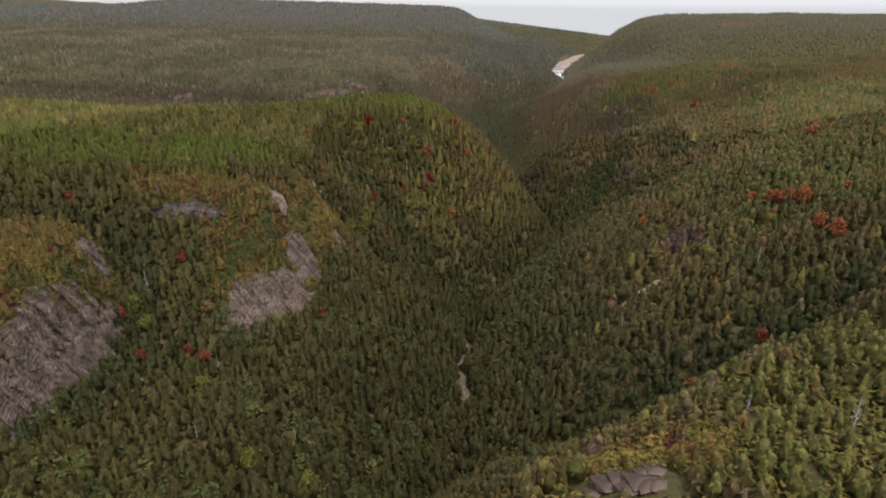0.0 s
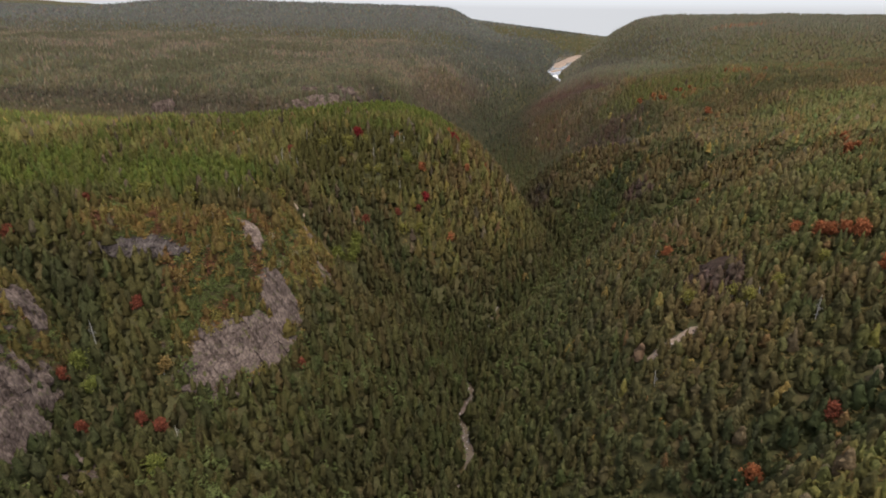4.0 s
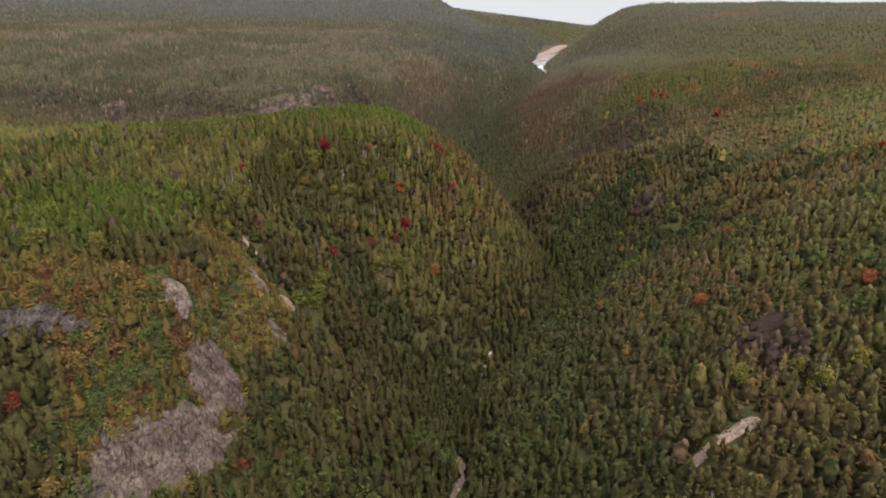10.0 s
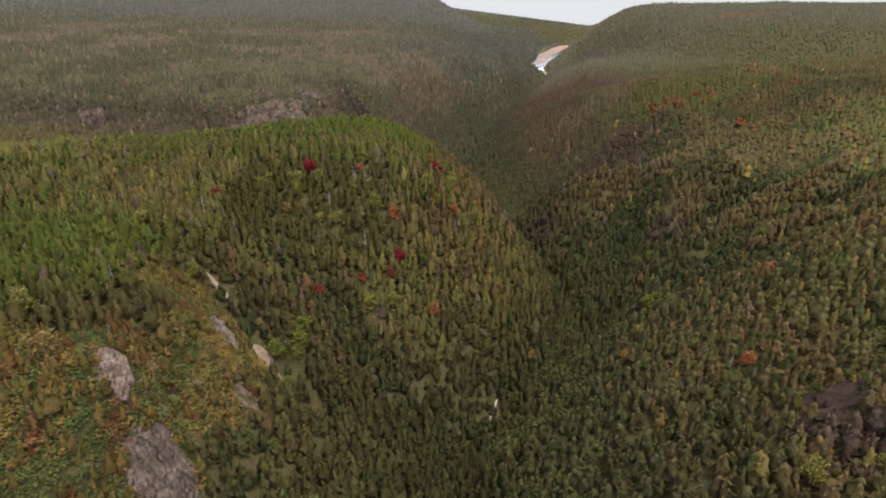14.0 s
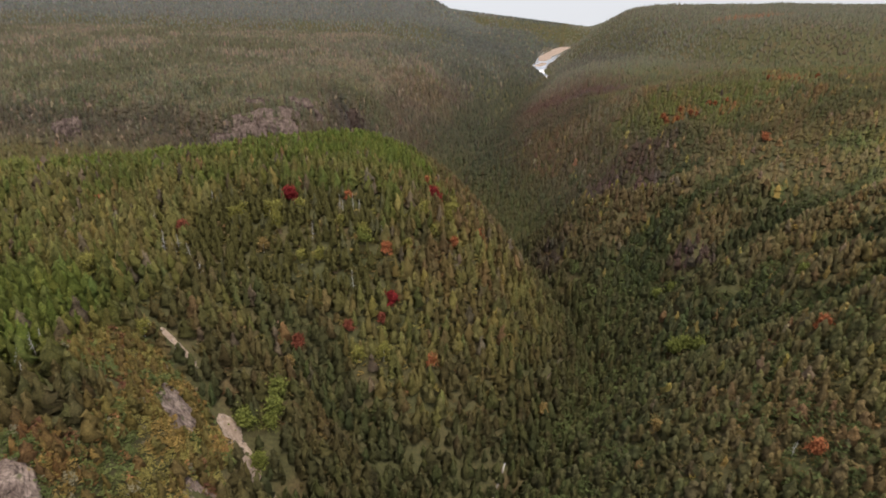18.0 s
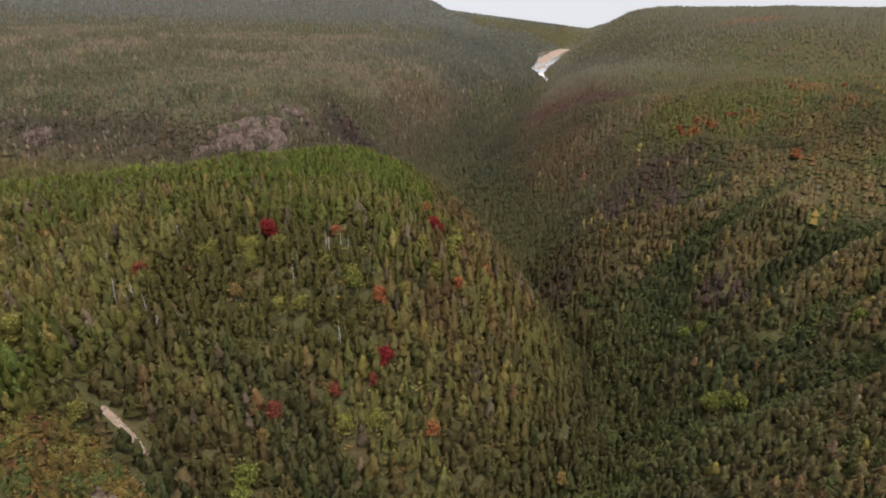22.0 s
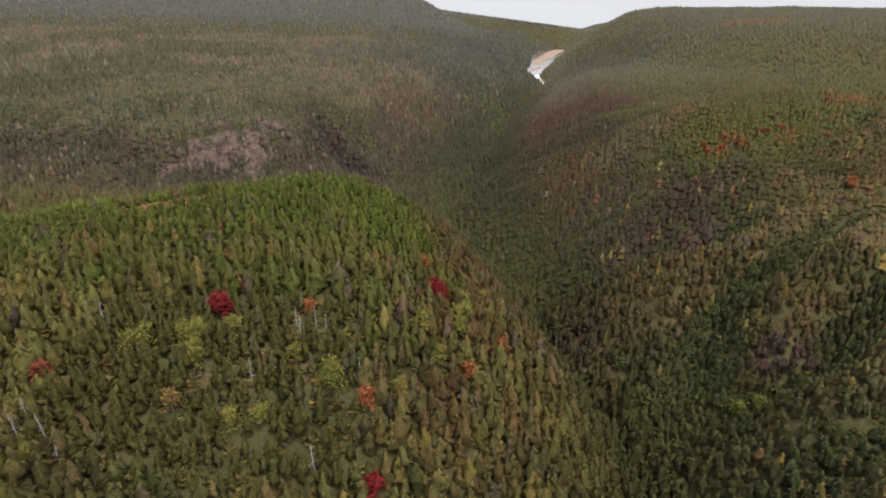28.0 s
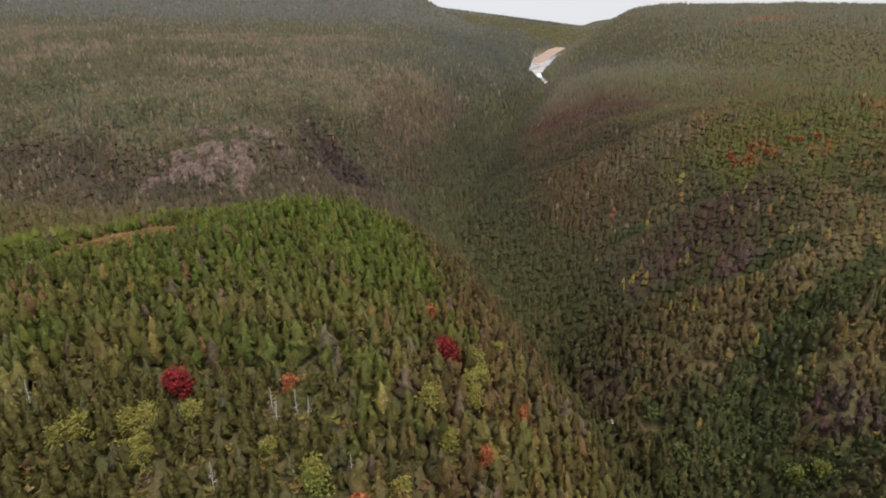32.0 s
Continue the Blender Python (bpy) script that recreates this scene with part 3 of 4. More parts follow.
def scrub(x, y):
    """1 on the scrubby buttresses and shoulders, 0 in the closed forest."""
    w = np.zeros(np.shape(x))
    n = 0.5 * (fbm(x, y, 16, 33) - 0.5)
    for cx, cy, rx, ry in SCRUB:
        w = np.maximum(w, step(-0.12, 0.22, 1 - np.hypot((x - cx) / rx, (y - cy) / ry) + n))
    return w


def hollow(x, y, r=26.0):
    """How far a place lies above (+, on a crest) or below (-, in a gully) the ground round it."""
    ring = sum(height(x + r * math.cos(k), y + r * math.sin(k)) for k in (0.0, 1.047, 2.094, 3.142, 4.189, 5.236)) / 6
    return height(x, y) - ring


GULLIES = ((84, 560, 190, 600, 15), (90, 515, 220, 555, 14), (84, 470, 200, 500, 16), (75, 668, 200, 680, 26), (50, 1095, 280, 1130, 40), (30, 968, 320, 985, 40), (60, 190, 240, 240, 24))


def gully_shade(x, y):
    """1 along the eastern side gullies, where leaves are darkened as shade; fades over their width."""
    w = np.zeros(np.shape(x))
    for x0, y0, x1, y1, r in GULLIES:
        w = np.maximum(w, groove(x, y, x0, y0, x1, y1, r, 1.0) ** 0.5)
    return w


# last entry: the western slot's shade, put into its trees' colour
BARE_THICKETS = ((64, 596, 15, 15), (154, 552, 17, 13), (126, 689, 30, 15), (156, 664, 17, 10), (220, 1197, 70, 40), (118, 300, 12, 14), (-130, 960, 34, 30))


# stands of one kind on the far valley sides: centre, half sizes, leaf colour, share of the trees
STANDS = (
    (190, 1230, 120, 70, (0.062, 0.044, 0.034), 0.9), (100, 850, 75, 60, (0.078, 0.064, 0.036), 0.8), (150, 700, 45, 34, (0.056, 0.046, 0.036), 0.75),
    (250, 800, 95, 60, (0.080, 0.098, 0.032), 0.8), (168, 850, 60, 26, (0.100, 0.098, 0.062), 0.6), (352, 1252, 110, 90, (0.074, 0.082, 0.048), 0.8),
    (226, 790, 15, 12, (0.165, 0.092, 0.042), 0.45), (259, 767, 15, 11, (0.165, 0.098, 0.044), 0.45), (331, 812, 26, 18, (0.165, 0.092, 0.044), 0.45),
    (715, 1710, 130, 50, (0.150, 0.090, 0.050), 0.5), (420, 1950, 190, 280, (0.056, 0.064, 0.050), 0.8), (50, 1617, 90, 170, (0.048, 0.058, 0.040), 0.8),
    (-61, 1200, 70, 120, (0.080, 0.074, 0.046), 0.7), (-30, 986, 40, 70, (0.070, 0.058, 0.040), 0.7), (120, 2396, 190, 300, (0.056, 0.070, 0.062), 0.8),
    (33, 840, 32, 60, (0.040, 0.054, 0.026), 0.8), (60, 1250, 50, 240, (0.038, 0.048, 0.030), 0.8))


def wood_colour(x, y, z):
    """Leaf colour of the woods: lush gullies with shade in the colour, crests browner and lightened, hazed far off,
    bright on the hill.
    """
    n1, n2, n3 = fbm(x, y, 75, 51), fbm(x, y, 24, 61), fbm(x, y, 11, 67, 2)
    d = x - stream_x(y)
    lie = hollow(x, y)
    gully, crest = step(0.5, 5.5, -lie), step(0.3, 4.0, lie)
    c = np.tile((0.076, 0.076, 0.036), (len(x), 1))

    def mix(k, w):
        nonlocal c
        w = np.clip(w, 0, 1)[:, None]
        c = c * (1 - w) + np.array(k) * w
    west, east = step(0, 30, -d), step(0, 30, d)
    high_east = east * step(95, 165, d)
    # east flank: olive brown crests, lush gullies darkened as shade, a green plateau with turning trees
    mix((0.096, 0.087, 0.045), east * (0.4 + 0.6 * step(0.35, 0.6, n2)))
    mix((0.080, 0.100, 0.042), high_east * step(0.36, 0.52, n1) * 0.9)
    mix((0.108, 0.122, 0.046), east * step(-122, -102, z) * (1 - step(205, 260, y)) * step(0.35, 0.55, n2))
    # crests lightened in the leaf colour, so that the relief reads
    mix((0.104, 0.096, 0.052), east * crest * (1 - step(900, 1000, y)) * step(330, 400, y) * 0.85)
    mix((0.050, 0.062, 0.030), east * step(0.54, 0.66, fbm(x, y, 46, 301)) * (1 - step(800, 900, y)) * 0.7)
    mix((0.112, 0.090, 0.046), east * step(0.60, 0.70, fbm(x, y, 30, 307)) * (1 - step(800, 900, y)) * 0.45)
    mix((0.138, 0.090, 0.042), high_east * step(0.54, 0.64, n1) * step(0.52, 0.62, n3) * (0.3 + 0.2 * step(620, 690, y)))
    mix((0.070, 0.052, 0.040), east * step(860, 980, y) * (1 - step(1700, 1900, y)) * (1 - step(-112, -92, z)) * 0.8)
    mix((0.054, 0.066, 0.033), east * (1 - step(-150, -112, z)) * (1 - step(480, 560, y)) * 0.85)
    mix((0.116, 0.096, 0.052), east * step(0, 0.5, 1 - np.hypot((x - 108) / 48, (y - 602) / 26)) * 0.8)
    mix((0.056, 0.056, 0.037), east * (1 - step(-98, -74, z)) * step(625, 690, y) * (1 - step(960, 1080, y)) * 0.8)
    # shade of the side gullies, put into the leaf colour
    mix((0.036, 0.050, 0.026), east * gully_shade(x, y) * 0.75)
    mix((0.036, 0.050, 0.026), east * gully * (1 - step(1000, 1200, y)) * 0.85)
    # leafless purplish thickets
    for cx, cy, rx, ry in BARE_THICKETS:
        mix((0.070, 0.056, 0.056), step(0.0, 0.4, 1 - np.hypot((x - cx) / rx, (y - cy) / ry) + 0.7 * (n3 - 0.5)) * 0.85)
    # the rounded hill: bright green top, mixed front
    hilltop = west * step(-102, -90, z) * step(345, 385, y + 0.55 * np.maximum(-x - 80, 0) - 70 * step(-150, -60, x)) * (1 - step(690, 760, y))
    mix((0.082, 0.116, 0.029), hilltop * (0.65 + 0.35 * step(0.4, 0.55, n2)))
    mix((0.112, 0.117, 0.046), west * (1 - step(500, 560, y)) * step(395, 420, y) * step(0.3, 0.5, n2))
    mix((0.098, 0.078, 0.040), west * step(-45, -15, x) * step(430, 470, y) * (1 - step(620, 680, y)) * step(-150, -120, z) * step(0.4, 0.55, n3) * 0.7)
    # scrubby spurs: yellowish and rust; the gullies between them are darkened as shade
    spur = scrub(x, y)
    mix((0.074, 0.081, 0.035), west * (1 - spur) * (1 - step(300, 345, y)) * 0.85)
    mix((0.135, 0.118, 0.044), spur * 0.8)
    mix((0.125, 0.086, 0.040), spur * step(0.55, 0.66, n2) * 0.8)
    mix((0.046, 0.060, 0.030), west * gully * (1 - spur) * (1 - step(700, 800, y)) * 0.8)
    # far west: greyish plateau with some haze in its colour, darker front
    farwest = west * step(740, 800, y)
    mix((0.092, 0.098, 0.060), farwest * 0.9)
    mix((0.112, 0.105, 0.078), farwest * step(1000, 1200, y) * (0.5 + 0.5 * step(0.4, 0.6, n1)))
    mix((0.068, 0.082, 0.052), farwest * step(0.48, 0.60, n2) * 0.8)
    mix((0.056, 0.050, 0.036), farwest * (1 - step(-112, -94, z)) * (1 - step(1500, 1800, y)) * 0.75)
    mix((0.058, 0.068, 0.038), farwest * step(0.50, 0.60, fbm(x, y, 130, 311)) * 0.75)
    # shaded gully streaks, painted as darker leaves in the broad hollows
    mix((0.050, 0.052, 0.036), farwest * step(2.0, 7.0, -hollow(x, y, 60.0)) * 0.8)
    # the slot's shade, painted as near-black leaves along it
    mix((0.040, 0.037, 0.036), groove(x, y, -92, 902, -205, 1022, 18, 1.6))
    # horizon hills, leaves made paler and bluer as haze
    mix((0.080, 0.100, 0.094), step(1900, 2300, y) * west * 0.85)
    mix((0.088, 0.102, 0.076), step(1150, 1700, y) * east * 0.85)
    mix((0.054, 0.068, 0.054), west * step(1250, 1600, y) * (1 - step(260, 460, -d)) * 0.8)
    for cx, cy, rx, ry, leaf, share in STANDS:
        inside = step(0.0, 0.5, 1 - np.hypot((x - cx) / rx, (y - cy) / ry) + 0.9 * (n2 - 0.5))
        mix(leaf, inside * np.where(rng.uniform(0, 1, len(x)) < share, 0.9, 0.25))
    # valley bottom: dark green spruces, darkened further as the gorge's shade
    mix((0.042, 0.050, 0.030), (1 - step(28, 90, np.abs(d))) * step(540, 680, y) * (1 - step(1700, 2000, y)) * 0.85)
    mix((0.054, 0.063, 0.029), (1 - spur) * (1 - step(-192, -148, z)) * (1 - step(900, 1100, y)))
    c = c * (1 + (0.15 - 0.06 * east)[:, None] * rng.normal(0, 1, (len(x), 1))).clip(0.6, 1.5)
    # bare and lichened trees among the living ones
    pale = rng.uniform(0, 1, len(x)) < (0.012 + 0.05 * farwest + 0.05 * west * step(395, 420, y) * (1 - step(540, 580, y))) * (z > -150)
    c[pale] = np.array((0.108, 0.100, 0.072)) * rng.normal(1, 0.2, (pale.sum(), 1)).clip(0.5, 1.5)
    # a sprinkling of yellowing and rusty trees on the hill's front and the eastern flank
    turned = rng.uniform(0, 1, len(x)) < (0.045 * west * step(395, 420, y) * (1 - step(540, 580, y)) + 0.03 * east * (1 - step(800, 900, y))) * (z > -160)
    c[turned] = np.where(rng.uniform(0, 1, (turned.sum(), 1)) < 0.75, np.array((0.145, 0.138, 0.052)), np.array((0.128, 0.098, 0.052))) * rng.normal(1, 0.15, (turned.sum(), 1))
    c = c * (1 + rng.normal(0, 0.05, (len(x), 3)))
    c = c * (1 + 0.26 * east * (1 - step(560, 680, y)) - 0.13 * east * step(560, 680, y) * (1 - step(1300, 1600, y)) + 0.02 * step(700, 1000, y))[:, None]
    # haze put into the leaves: more blue with distance
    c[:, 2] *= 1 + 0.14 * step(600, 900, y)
    return c * np.array((0.87, 0.72, 0.625))


KEPT = (-132, -44, 442, 496)  # the stretch of the rounded hill whose trees stand singly


def grow(name, label, shapes, spacing, near, far, box, size, fat, thin=None, tint=None, behind=False):
    x, y = scatter(spacing, *box)
    r = reach(x, y)
    keep = (fan(x, y) & (y > 70)) != behind
    keep &= (r >= near) & (r < far)
    x, y = x[keep], y[keep]
    z = height(x, y)
    overgrown = ((y > 352) & (y < 2000) & (fbm(x, y, 16, 7) > 0.36)) | (y < 266) | (y > 3390)
    keep = (overgrown | (np.abs(x - stream_x(y)) > bed_width(y) - 0.6)) & ~bare(x, y, z)
    if thin is not None:
        keep &= thin(x, y, z)
    x, y, z = x[keep], y[keep], z[keep]
    grown = 0.72 + 0.55 * fbm(x, y, 40, 41)
    grown = grown * (1 - 0.22 * step(500, 540, y) * step(-104, -92, z))
    grown = grown * (1 - 0.2 * step(15, 45, x - stream_x(y)) * step(-198, -180, z) * step(140, 200, y) * (1 - step(900, 1300, y)))
    grown = grown * (1 - 0.35 * scrub(x, y)) * (1 - 0.22 * step(-170, -150, -y) * step(10, 30, x)) if size > 6 else grown
    high = rng.uniform(0.62, 1.3, len(x)) * size * grown
    wide = high ** 0.7 * size ** 0.3 * rng.uniform(0.8, 1.25, len(x)) * fat
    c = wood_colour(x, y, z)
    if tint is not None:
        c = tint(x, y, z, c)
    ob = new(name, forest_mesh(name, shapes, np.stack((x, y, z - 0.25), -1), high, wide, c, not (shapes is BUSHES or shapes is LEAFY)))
    return tagged(ob, label, "forest", kind="stuff")


def tree_room(x, y, z):
    """Spruces stand close in the valley and on the hill's top, wider apart on scrubby ground."""
    singly = (x > KEPT[0]) & (x < KEPT[1]) & (y > KEPT[2]) & (y < KEPT[3])
    patch = np.hypot((x + 166) / 30, (y - 596) / 22) < 1 + 0.5 * (fbm(x, y, 9, 5) - 0.5)
    p = 0.98 - 0.62 * scrub(x, y)
    return ~singly & ~patch & ~cleared(x, y) & (rng.uniform(0, 1, len(x)) < p)


def bush_room(x, y, z):
    d = x - stream_x(y)
    p = np.full(len(x), 0.3)
    p = np.where((d < -20) & (y > 395) & (y < 520), 0.5, p)
    p = np.where((d > 20) & (z > -185), 0.75, p)
    p = np.where(np.hypot((x + 166) / 30, (y - 596) / 22) < 1.05, 1.0, p)
    p = np.where((z < -165) & (y < 420), 0.12, p)
    return rng.uniform(0, 1, len(x)) < p


def bush_tint(x, y, z, c):
    """Bushes have turned a little further than the spruces: olive, ochre, rust."""
    k = rng.uniform(0, 1, len(x)) + 0.35 * (fbm(x, y, 18, 95) - 0.5)
    c = c * np.array((1.2, 1.08, 1.0))
    patch = np.hypot((x + 166) / 30, (y - 596) / 22) < 1.15
    for low, col in ((0.80, (0.066, 0.052, 0.020)), (0.96, (0.074, 0.044, 0.020)), (1.07, (0.085, 0.032, 0.018))):
        m = k > low
        c[m] = np.array(col) * rng.normal(1, 0.18, (m.sum(), 1)).clip(0.5, 1.5)
    c[patch] = np.array((0.105, 0.068, 0.026)) * rng.normal(1, 0.15, (patch.sum(), 1)).clip(0.6, 1.4)
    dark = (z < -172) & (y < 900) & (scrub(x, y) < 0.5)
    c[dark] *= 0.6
    return c


def scrub_room(x, y, z):
    patch = np.hypot((x + 166) / 30, (y - 596) / 22) < 1.0
    return (scrub(x, y) > 0.25) | patch


def scrub_tint(x, y, z, c):
    """Low scrub in patches of olive green, ochre, straw and dark rust."""
    a, b = fbm(x, y, 15, 201), fbm(x, y, 9, 207)
    c = np.tile((0.058, 0.062, 0.020), (len(x), 1))
    for m, col in ((a > 0.58, (0.086, 0.072, 0.022)), (a < 0.50, (0.046, 0.053, 0.018)), (b > 0.64, (0.076, 0.038, 0.019)), (b > 0.70, (0.068, 0.030, 0.018)), (b < 0.33, (0.100, 0.068, 0.022))):
        c[m] = col
    patch = np.hypot((x + 166) / 30, (y - 596) / 22) < 1.1
    c[patch] = (0.105, 0.068, 0.026)
    odd = rng.uniform(0, 1, len(x))
    c[odd < 0.03] = (0.080, 0.070, 0.045)
    c[odd > 0.985] = (0.11, 0.055, 0.024)
    return 1.75 * c * rng.normal(1, 0.16, (len(x), 1)).clip(0.5, 1.6)


def thicket_room(x, y, z):
    """Leafy trees gather in the gullies east of the stream."""
    d = x - stream_x(y)
    lie = hollow(x, y)
    return (d > 12) & (d < 190) & (y > 300) & (y < 700) & (lie < 1.5) & (fbm(x, y, 34, 221) > 0.5)


def thicket_tint(x, y, z, c):
    k = fbm(x, y, 20, 231)[:, None]
    return (np.array((0.042, 0.052, 0.020)) * (1 - k) + np.array((0.078, 0.088, 0.030)) * k) * rng.normal(1, 0.2, (len(x), 1)).clip(0.5, 1.6)


shape_rng = np.random.default_rng(3)
SPRUCE_NEAR = [boughs(crown_shape(6, 6, 0.95 * w, t, shape_rng, 0.24), 10, w, t, shape_rng, 0.06) for w, t in ((0.22, 0.85), (0.24, 0.75), (0.26, 0.8), (0.21, 0.7), (0.25, 0.65), (0.27, 0.85), (0.23, 0.95), (0.20, 0.75), (0.24, 0.9), (0.28, 0.75))]
MIXED = [boughs(crown_shape(6, 6, 0.95 * w, t, shape_rng, 0.24), 10, w, t, shape_rng, 0.06) for w, t in ((0.22, 0.8), (0.25, 0.65), (0.27, 0.55), (0.21, 0.85), (0.24, 0.7), (0.28, 0.6), (0.20, 0.8))]
SPRUCE_SMALL = [boughs(crown_shape(5, 6, 0.95 * w, 0.8, shape_rng), 9, w, 0.8, shape_rng, 0.06) for w in (0.22, 0.25, 0.28, 0.24)]
SPRUCE_MID = [conifer(2, 4, w, 0.25, shape_rng, 0.75) for w in (0.23, 0.26, 0.28, 0.25, 0.29)]
SPRUCE_FAR = [conifer(1, 4, 0.24, 0, shape_rng, 0.6) for _ in range(4)]
BUSHES = [shrub_shape(shape_rng, q) for q in (0.7, 0.85, 1.0, 1.15, 0.9)]
LEAFY = [shrub_shape(shape_rng, q, 80, 0.12) for q in (0.9, 1.1, 1.0, 1.2, 0.95)]
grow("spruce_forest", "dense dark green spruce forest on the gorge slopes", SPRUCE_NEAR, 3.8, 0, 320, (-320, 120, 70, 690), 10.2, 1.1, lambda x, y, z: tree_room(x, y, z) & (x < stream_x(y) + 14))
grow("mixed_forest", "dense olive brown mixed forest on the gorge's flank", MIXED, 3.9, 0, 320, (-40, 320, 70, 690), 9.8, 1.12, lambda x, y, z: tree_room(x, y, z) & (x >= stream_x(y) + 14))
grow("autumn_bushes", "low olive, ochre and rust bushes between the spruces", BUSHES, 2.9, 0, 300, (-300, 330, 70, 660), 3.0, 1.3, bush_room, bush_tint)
grow("low_scrub", "low scrub of olive, ochre and dark rust leaves on rocky spurs", BUSHES, 1.25, 0, 330, (-280, 90, 90, 640), 1.5, 1.6, scrub_room, scrub_tint)
grow("scrub_spruces", "small ragged spruces scattered over the scrubby spurs", SPRUCE_SMALL, 3.2, 0, 300, (-280, 90, 90, 540), 5.4, 1.2, lambda x, y, z: (scrub(x, y) > 0.3) & (fbm(x, y, 10, 211) > 0.40))
grow("tall_scrub", "rounded olive and yellowing bushes on the rocky spurs", LEAFY, 2.6, 0, 300, (-280, 90, 90, 540), 3.0, 1.25, lambda x, y, z: (scrub(x, y) > 0.3) & (fbm(x, y, 12, 217) > 0.38), scrub_tint)
grow("leafy_thicket", "green broadleaf trees crowded in the gullies", LEAFY, 4.6, 0, 330, (0, 330, 300, 690), 6.5, 1.0, thicket_room, thicket_tint)
grow("valley_broadleaf", "yellow green broadleaf trees among the valley's spruces", LEAFY, 5.5, 0, 300, (-190, 10, 120, 350), 6.5, 0.95,
     lambda x, y, z: (z < -130) & (scrub(x, y) < 0.3) & (x < stream_x(y) - 6) & (fbm(x, y, 26, 241) > 0.55), lambda x, y, z, c: 1.25 * thicket_tint(x, y, z, c))
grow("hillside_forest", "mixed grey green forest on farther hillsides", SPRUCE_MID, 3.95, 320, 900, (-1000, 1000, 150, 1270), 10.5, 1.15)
grow("hillside_bushes", "brown and olive bushes on farther hillsides", BUSHES, 11, 300, 700, (-800, 800, 150, 1070), 5.0, 1.2, None, bush_tint)
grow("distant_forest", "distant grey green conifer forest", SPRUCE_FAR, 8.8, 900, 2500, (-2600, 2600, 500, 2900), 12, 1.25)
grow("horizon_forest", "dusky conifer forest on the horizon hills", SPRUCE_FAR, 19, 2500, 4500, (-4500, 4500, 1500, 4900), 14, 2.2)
grow("near_forest", "dense green spruce forest at the gorge's near end", SPRUCE_MID, 6.2, 0, 460, (-440, 440, -300, 420), 12.0, 1.5, behind=True)


# ---- water ----
def ribbon(name, y0, y1, spacing, half, lift, mat, across=5):
    """A strip of water along the stream's line."""
    yy = np.arange(y0, y1, spacing)
    cx, hw = stream_x(yy), half(yy)
    k = np.linspace(-1, 1, across)
    gx = cx[:, None] + hw[:, None] * k + 0.5 * (fbm(np.tile(k * 9, (len(yy), 1)), np.tile(yy[:, None], (1, across)), 6, 13) - 0.5)
    gy = np.tile(yy[:, None], (1, across))
    gz = np.tile((height(cx, yy) + lift)[:, None], (1, across))
    return new(name, sheet(name, gx, gy, gz, mat))


tagged(ribbon("stream", 90, 2060, 4, lambda y: (1.3 + 0.5 * value_noise(y, y, 9, 4)) * (1 - 0.75 * step(345, 360, y)), 0.25, WATER), "narrow shallow stream over stones in the valley bottom", "stream", kind="structure")
tagged(ribbon("river", 2060, 3400, 20, lambda y: (bed_width(y) + 6) * (1 - 0.4 * step(3300, 3400, y)), 1.2, WATER, 9), "broad brown river reflecting the pale sky", "river", kind="structure")


def flat_patch(name, cx, cy, hx, hy, turn, lift, mat, seed):
    """A low bank or sheet of foam with an uneven outline, on the river."""
    n = 36
    a = np.linspace(0, 2 * math.pi, n, endpoint=False)
    r = 0.75 + 0.5 * fbm(np.cos(a) * 2 + seed, np.sin(a) * 2, 1.0, seed)
    u, v = hx * r * np.cos(a), hy * r * np.sin(a)
    c, s = math.cos(radians(turn)), math.sin(radians(turn))
    rings = []
    for k, up in ((1.0, 0.0), (0.9, 1.0), (0.0001, 1.15)):
        px, py = cx + k * (u * c - v * s), cy + k * (u * s + v * c)
        rings.append(np.stack((px, py, height(stream_x(py), py) + 1.2 + lift * up), -1))
    verts = np.concatenate(rings)
    faces = []
    for ring in (0, 1):
        for j in range(n):
            p, q = ring * n + j, ring * n + (j + 1) % n
            faces.append((p, q, q + n, p + n))
    f = np.array(faces)
    return new(name, mesh_from(name, verts, f.ravel(), np.full(len(f), 4), mat, smooth=True))


for bx, by, hx, hy, turn in ((398, 2830, 150, 26, 76), (470, 3050, 170, 30, 72), (540, 3260, 150, 34, 70), (345, 2560, 70, 15, 68), (578, 3345, 70, 30, 70)):
    tagged(flat_patch("gravel_bar", bx, by, hx, hy, turn, 0.8, GRAVEL, int(by)), "pale tan gravel bar in the broad river", "gravel bar", "river bars")
for bx, by, hx, hy, turn in ((318, 2330, 70, 26, 70), (305, 2150, 26, 14, 30), (262, 2075, 22, 9, 60)):
    tagged(flat_patch("white_water", bx, by, hx, hy, turn, 0.6, FOAM, int(by)), "white rapids where the river enters the gorge", "rapids", "rapids")


# ---- mesh parts ----
def part(name, me, parent, label=""):
    ob = new(name, me)
    ob.parent = parent
    if label:
        ob["label"] = label
    return ob


def block_mesh(name, rg, mat, flat=0.7):
    """An angular block of stone about one metre across."""
    bm = bmesh.new()
    bmesh.ops.create_icosphere(bm, subdivisions=1, radius=0.5)
    for w in bm.verts:
        w.co = Vector((round(w.co.x * 2.6) / 2.6, round(w.co.y * 2.6) / 2.6, w.co.z * flat)) * rg.uniform(0.8, 1.2)
    me = bpy.data.meshes.new(name)
    bm.to_mesh(me)
    bm.free()
    me.materials.append(mat)
    return me


